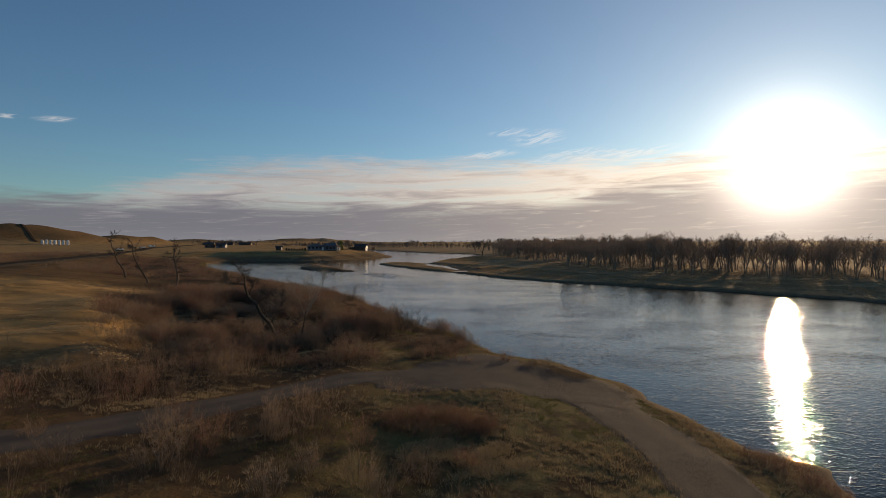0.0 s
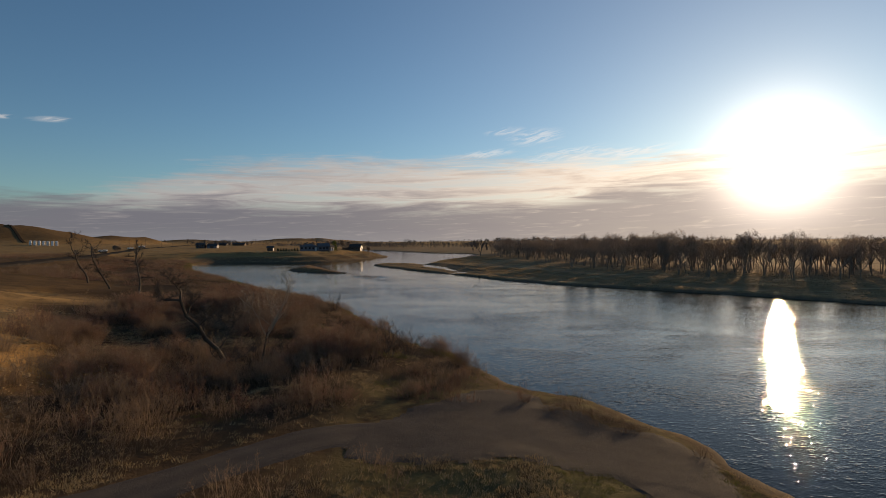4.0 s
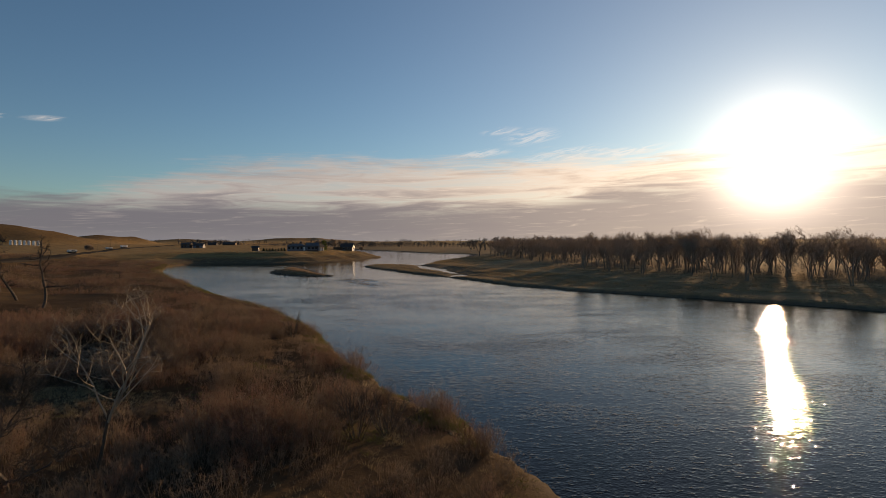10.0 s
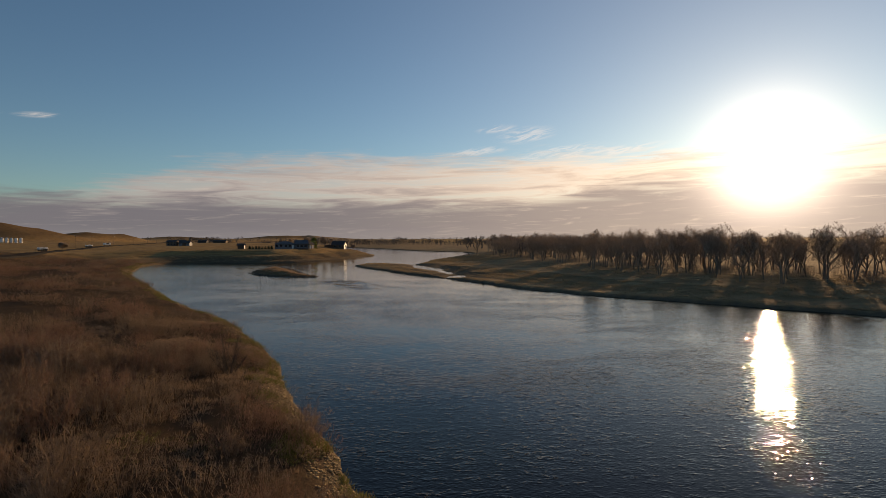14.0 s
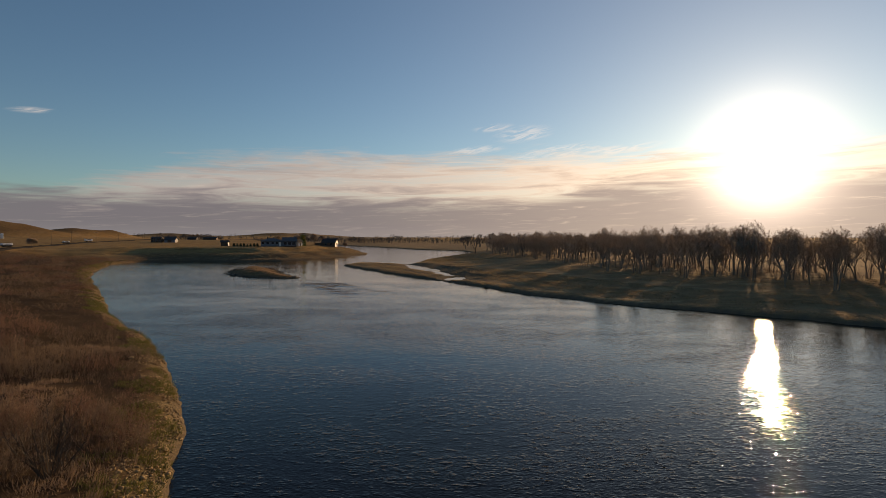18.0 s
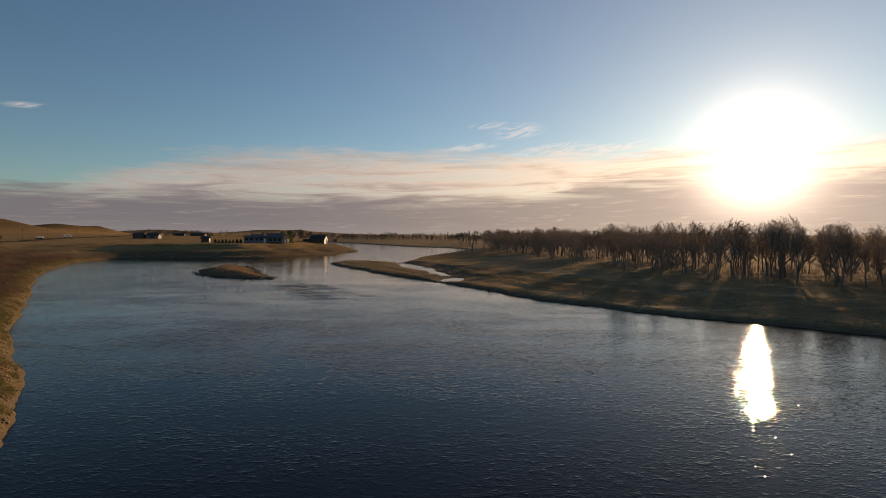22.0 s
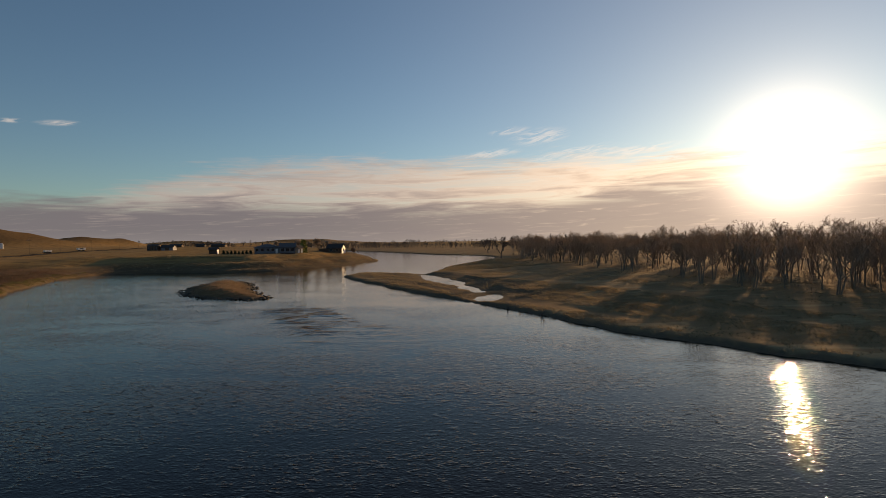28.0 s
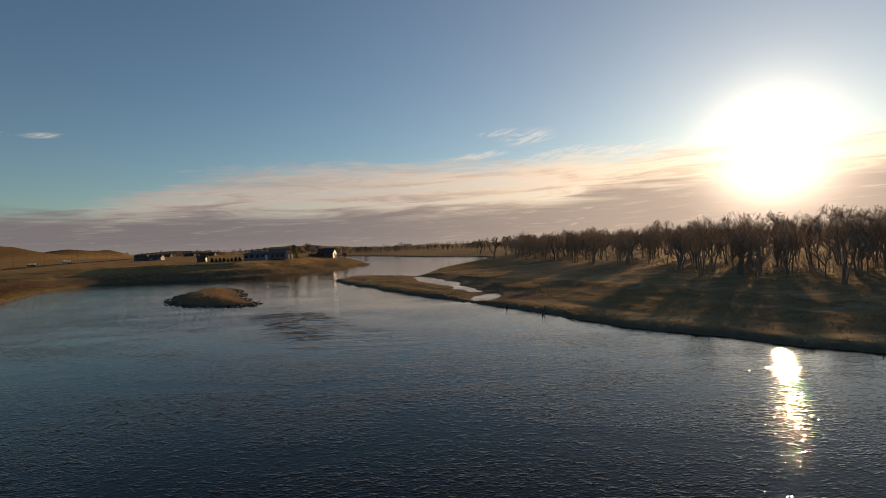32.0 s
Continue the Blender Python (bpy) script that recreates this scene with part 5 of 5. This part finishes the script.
def shell(root, roof_fn, w, d, h, rise, wall_mat, roof_mat, x=0.0, y=0.0, name="wall"):
    for nm, (V, F), m in ((name, gable_walls(w, d, h, rise) if roof_fn is gable_roof else gable_walls(w, d, h, 0.01), wall_mat), ("roof", roof_fn(w, d, h, rise), roof_mat)):
        part(nm, ([(v[0] + x, v[1] + y, v[2]) for v in V], F), m, root)


# long blue-grey house on the peninsula
r = house_root("house", "long low blue-grey house with hip roof above the river", -91, 362, 17)
shell(r, hip_roof, 11.5, 9, 2.6, 1.7, M_BLUE, M_SHINGLE, -2.8, 1.0)
shell(r, gable_roof, 7, 10, 2.7, 1.9, M_PALEBLUE, M_SHINGLE, 6.5, -0.6)
for x in (-7.4, -5.0, -2.4, -0.2):
    window(r, x, -3.5, 1.0, 1.3, 1.2)
part("door", box(bmesh.new(), 1.0, -3.58, -0.1, 2.0, -3.503, 2.05), M_WHITE, r)
for x in (4.3, 6.5, 8.7):
    window(r, x, -5.6, 0.7, 1.6, 1.5)
part("chimney", box(bmesh.new(), -5.4, 0.6, 3.6, -4.7, 1.3, 5.0, 0.04), M_BROWN, r)
part("deck", box(bmesh.new(), 3.2, -8.6, -0.7, 9.8, -5.7, 0.12, 0.03), M_BROWN, r)
# dark-roofed house; its end wall is coloured white for the sun on it
r = house_root("house", "small house with dark roof and white end wall", -70, 404, -6)
shell(r, gable_roof, 8.5, 7, 2.6, 2.3, M_BROWN, M_DARKROOF)
part("end_wall", ([(4.26, -3.4, -0.5), (4.26, 3.4, -0.5), (4.26, 3.4, 2.55), (4.26, 0, 4.7), (4.26, -3.4, 2.55), (4.32, -3.4, -0.5), (4.32, 3.4, -0.5), (4.32, 3.4, 2.55), (4.32, 0, 4.7), (4.32, -3.4, 2.55)],
     [(5, 6, 7, 8, 9), (4, 3, 2, 1, 0), (0, 1, 6, 5), (1, 2, 7, 6), (2, 3, 8, 7), (3, 4, 9, 8), (4, 0, 5, 9)]), M_WHITE, r, "end wall coloured white as if sunlit")
part("lean_to", box(bmesh.new(), -9.2, -3.0, -0.6, -4.28, 3.0, 2.4, 0.05), M_BROWN, r)
window(r, -1.8, -3.5, 0.9, 1.2, 1.2)
window(r, 1.6, -3.5, 0.9, 1.2, 1.2)
window(r, 4.32, 0.0, 1.0, 1.2, 1.2, "end")
# two-storey farmhouse and its lower barn
r = house_root("farmhouse", "dark two-storey farmhouse alone on the prairie", -240.5, 520, 6)
shell(r, gable_roof, 8, 8, 3.7, 1.2, M_BROWN, M_DARKROOF)
for x in (-2.4, 0.3, 2.6):
    window(r, x, -4.0, 0.7, 1.0, 1.1)
    window(r, x, -4.0, 2.5, 1.0, 0.9)
r = house_root("barn", "low barn with dark roof and blue-grey front", -230.2, 522, 6, "barn")
shell(r, gable_roof, 9, 7, 2.3, 1.9, M_BLUE, M_DARKROOF)
part("barn_door", box(bmesh.new(), -1.6, -3.58, -0.1, 1.6, -3.503, 2.1), M_BROWN, r)
# garden shed
r = house_root("shed", "small brown board shed with pale end wall", -118, 357, 10, "shed")
shell(r, gable_roof, 3.6, 3.2, 2.2, 0.8, M_BROWN, M_DARKROOF)
part("end_panel", box(bmesh.new(), 1.803, -1.5, 0.0, 1.85, 1.5, 2.1), M_WHITE, r)
# narrow shed added in place of the blue house's sunlit white end wall
r = house_root("shed", "narrow white gabled shed standing in for the sunlit end of the blue house", -80.0, 366.0, 62, "shed")
shell(r, gable_roof, 3.0, 2.4, 2.6, 1.1, M_WHITE, M_DARKROOF)
part("door", box(bmesh.new(), -0.45, -1.26, -0.1, 0.45, -1.203, 2.0), M_BROWN, r)
# far farm buildings
for x, y, w, c in ((-372, 800, 16, M_BROWN), (-345, 812, 12, M_DARKROOF), (-318, 806, 18, M_BROWN)):
    r = house_root("farm_building", "distant low farm building among bare trees", x, y, 4, "building")
    shell(r, gable_roof, w, 9, 2.4, 1.6, c, M_DARKROOF)


def evergreen(seed, h, r, count):
    rg = random.Random(seed)
    V, F = [], []
    for _ in range(count):
        a, t = rg.uniform(0, 6.28), rg.random() ** 0.8
        rr = r * (1 - t) ** 0.7 * rg.uniform(0.45, 1.05)
        p = Vector((math.cos(a) * rr, math.sin(a) * rr, 0.1 + t * h))
        s = r * 0.28 * rg.uniform(0.6, 1.3)
        n = len(V)
        for _ in range(3):
            V.append(tuple(p + Vector((rg.gauss(0, s), rg.gauss(0, s), rg.gauss(0, s)))))
        F.append((n, n + 1, n + 2))
    return V, F


def leafy(name, label, seed, x, y, h, r, mat, count=420, group=""):
    root = thing(name, label, "tree" if h > 2.5 else "shrub", pose(x, y, gz(x, y)), group)
    TV, TF = [], []
    tube(TV, TF, [(0, 0, -0.3), (0.02, 0, h * 0.5), (0, 0.02, h * 0.9)], [h * 0.035, h * 0.02, h * 0.008], 6)
    part("trunk", (TV, TF), M_BARK, root)
    part("crown", evergreen(seed, h, r, count), mat, root)
    return root


first = leafy("evergreen_shrub", "small dark evergreen shrub in a planted row", 1, -112, 354, 1.5, 0.8, M_CEDAR, 260, "planted row")
for i in range(1, 8):
    x = -112 + 1.75 * i
    t = copy_thing(first, pose(x, 354 + 0.2 * i, gz(x, 354 + 0.2 * i), 0, 0, 47 * i))
    t.scale = (0.8 + 0.06 * (i % 4),) * 3
leafy("yard_tree", "small budding yellow-green tree beside the blue house", 8, -79, 371, 6.0, 2.0, M_BUD, 600)
tree_at("round_bush", "dark round leafless bush beside the highway", crown_tree(9, 4.4, wide=0.55, bole=0.1, trunk_r=0.12, leaders=6, twigs=14, twig_len=0.7, twig_w=0.05, low=0.0), -204, 332)
for i, (x, y, h) in enumerate([(-84, 392, 6.5), (-79, 398, 7.5), (-76, 410, 6.0), (-90, 400, 7.0), (-97, 385, 5.5), (-62, 412, 4.0)]):
    tree_at("yard_tree", "bare grey yard tree behind the houses", crown_tree(700 + i, h, wide=0.42, trunk_r=0.14, twigs=9, twig_len=0.7, twig_w=0.04, thin=0.05), x, y)


# storage tanks in a row
def tank_at(m):
    root = thing("storage_tank", "pale upright steel storage tank with conical top", "tank", m, "tank row")
    bm = bmesh.new()
    bmesh.ops.create_cone(bm, cap_ends=True, segments=20, radius1=1.55, radius2=1.55, depth=5.6, matrix=Matrix.Translation((0, 0, 2.3)))
    part("shell", bm, M_TANK, root)
    bm = bmesh.new()
    bmesh.ops.create_cone(bm, cap_ends=True, segments=20, radius1=1.62, radius2=0.15, depth=0.6, matrix=Matrix.Translation((0, 0, 5.4)))
    part("roof", bm, M_TANK, root)
    bm = bmesh.new()
    for s in (-0.22, 0.22):
        box(bm, 1.56, s - 0.03, 0.2, 1.63, s + 0.03, 5.4)
    for q in range(14):
        box(bm, 1.58, -0.22, 0.5 + q * 0.34, 1.62, 0.22, 0.55 + q * 0.34)
    part("ladder", bm, M_POLE, root)
    return root


t0 = tank_at(pose(-520, 660, gz(-520, 660)))
for i in range(1, 7):
    x, y = -520 + 4.9 * i, 660 + 0.8 * i
    copy_thing(t0, pose(x, y, gz(x, y), 0, 0, 0))


# parked vehicles and trailers by the highway
def trailer(m, length, h, mat, label, cat="trailer"):
    root = thing("trailer", label, cat, m)
    part("body", box(bmesh.new(), -length / 2, -1.2, 0.75, length / 2, 1.2, 0.75 + h, 0.12), mat, root)
    part("chassis", box(bmesh.new(), -length / 2 - 0.8, -0.8, 0.5, length / 2, 0.8, 0.745), M_RUBBER, root)
    for x in (-length / 4, length / 4):
        for y in (-1.02, 1.02):
            bm = bmesh.new()
            bmesh.ops.create_cone(bm, cap_ends=True, segments=14, radius1=0.45, radius2=0.45, depth=0.25, matrix=Matrix.Translation((x, y, 0.42)) @ Matrix.Rotation(radians(90), 4, "X"))
            w = part("wheel", bm, M_RUBBER, root)
    part("side_window", box(bmesh.new(), -length / 4, -1.23, 0.75 + h * 0.5, length / 5, -1.203, 0.75 + h * 0.8), M_PANE, root)
    return root


for x, y, ln, h, lab in ((-193, 303, 3.8, 0.9, "white van on the highway"), (-252, 425, 3.8, 0.9, "small white van on the highway"),
                         (-296, 515, 5.5, 1.6, "white boxy trailer on the highway")):
    trailer(pose(x, y, gz(x, y) + 0.5, 0, 0, 62), ln, h, M_WHITE, lab)


# utility poles along the highway
def pole_at(m):
    root = thing("utility_pole", "weathered wooden utility pole with one crossarm", "pole", m, "highway poles")
    V, F = [], []
    tube(V, F, [(0, 0, -0.5), (0, 0, 4.5), (0, 0, 9.0)], [0.10, 0.08, 0.06], 8)
    part("pole", (V, F), M_POLE, root)
    part("crossarm", box(bmesh.new(), -1.2, -0.06, 8.3, 1.2, 0.06, 8.45, 0.01), M_POLE, root)
    for x in (-1.05, 0.0, 1.05):
        bm = bmesh.new()
        bmesh.ops.create_cone(bm, cap_ends=True, segments=8, radius1=0.06, radius2=0.04, depth=0.2, matrix=Matrix.Translation((x, 0, 8.56 if x else 9.1)))
        part("insulator", bm, M_WHITE, root)
    return root


p0 = None
run = np.concatenate([[0], np.cumsum(np.hypot(*np.diff(highway_line, axis=0).T))])
for dist in range(900, 1900, 80):
    x, y = np.interp(dist, run, highway_line[:, 0]) - 11, np.interp(dist, run, highway_line[:, 1]) + 5
    m = pose(x, y, gz(x, y), 0, 0, 25)
    p0 = pole_at(m) if p0 is None else (copy_thing(p0, m), p0)[1]

# a snag and stones at the far waterline, pale stones on the near bank
for i, (x, y, s) in enumerate([(-15.2, 92.8, 0.28), (-9.5, 80.5, 0.3), (-26, 108.6, 0.3), (-14.8, 91, 0.2), (-30, 100, 0.25), (-2, 66, 0.22), (-24, 84, 0.2)]):
    me = mesh_from("stone", *lumps[i % 6], M_CLOD)
    ob = new("stone", me)
    ob.matrix_world = Matrix.LocRotScale((x, y, gz(x, y) + s * 0.25), Euler((0, 0, i)), (s, s * 0.8, s * 0.7))
    tagged(ob, "pale weathered stone lying on the river bank", "stone")

# dark stones and mud lumps round the island's waterline
M_SHORESTONE = stem_material("dark_shore_stones", (0.035, 0.030, 0.025), (0.12, 0.098, 0.075), 0.85)
rg = np.random.default_rng(83)
i = rg.integers(0, len(island_line) - 1, 420)
t = rg.uniform(0, 1, (420, 1))
q = island_line[i] * (1 - t) + island_line[i + 1] * t + rg.normal(0, 0.75, (420, 2))
zz, _, _, si = ground_z(q[:, 0], q[:, 1], True)[:4]
joined("island_stones", lumps, [(int(rg.integers(6)), q[n, 0], q[n, 1], max(zz[n], -0.05), rg.uniform(0, 6.28), *((w := rg.uniform(0.12, 0.40) * rg.uniform(0.6, 1.7)), w * 0.7)) for n in range(420) if -0.9 < si[n] < 2.2],
       M_SHORESTONE, "dark wet stones and mud lumps round the island's edge", "stones")

# driftwood snags at the far waterline
for i, (x, y, h) in enumerate([(9.2, 182.6, 1.3), (5.2, 190.4, 0.9)]):
    rg = random.Random(90 + i)
    V, F = [], []
    for _ in range(5):
        pts, radii, dd = limb(rg, (0, 0, -0.5), (rg.gauss(0, 0.5), rg.gauss(0, 0.5), 1.0), h + 0.5, 0.09, 0.02, 4, 0.0, 0.25)
        tube(V, F, pts, radii, 5)
    ob = part("driftwood_snag", (V, F), M_DARKBARK)
    ob.location = (x, y, max(gz(x, y), -0.1))
    tagged(ob, "dark branching driftwood snag at the waterline", "driftwood")
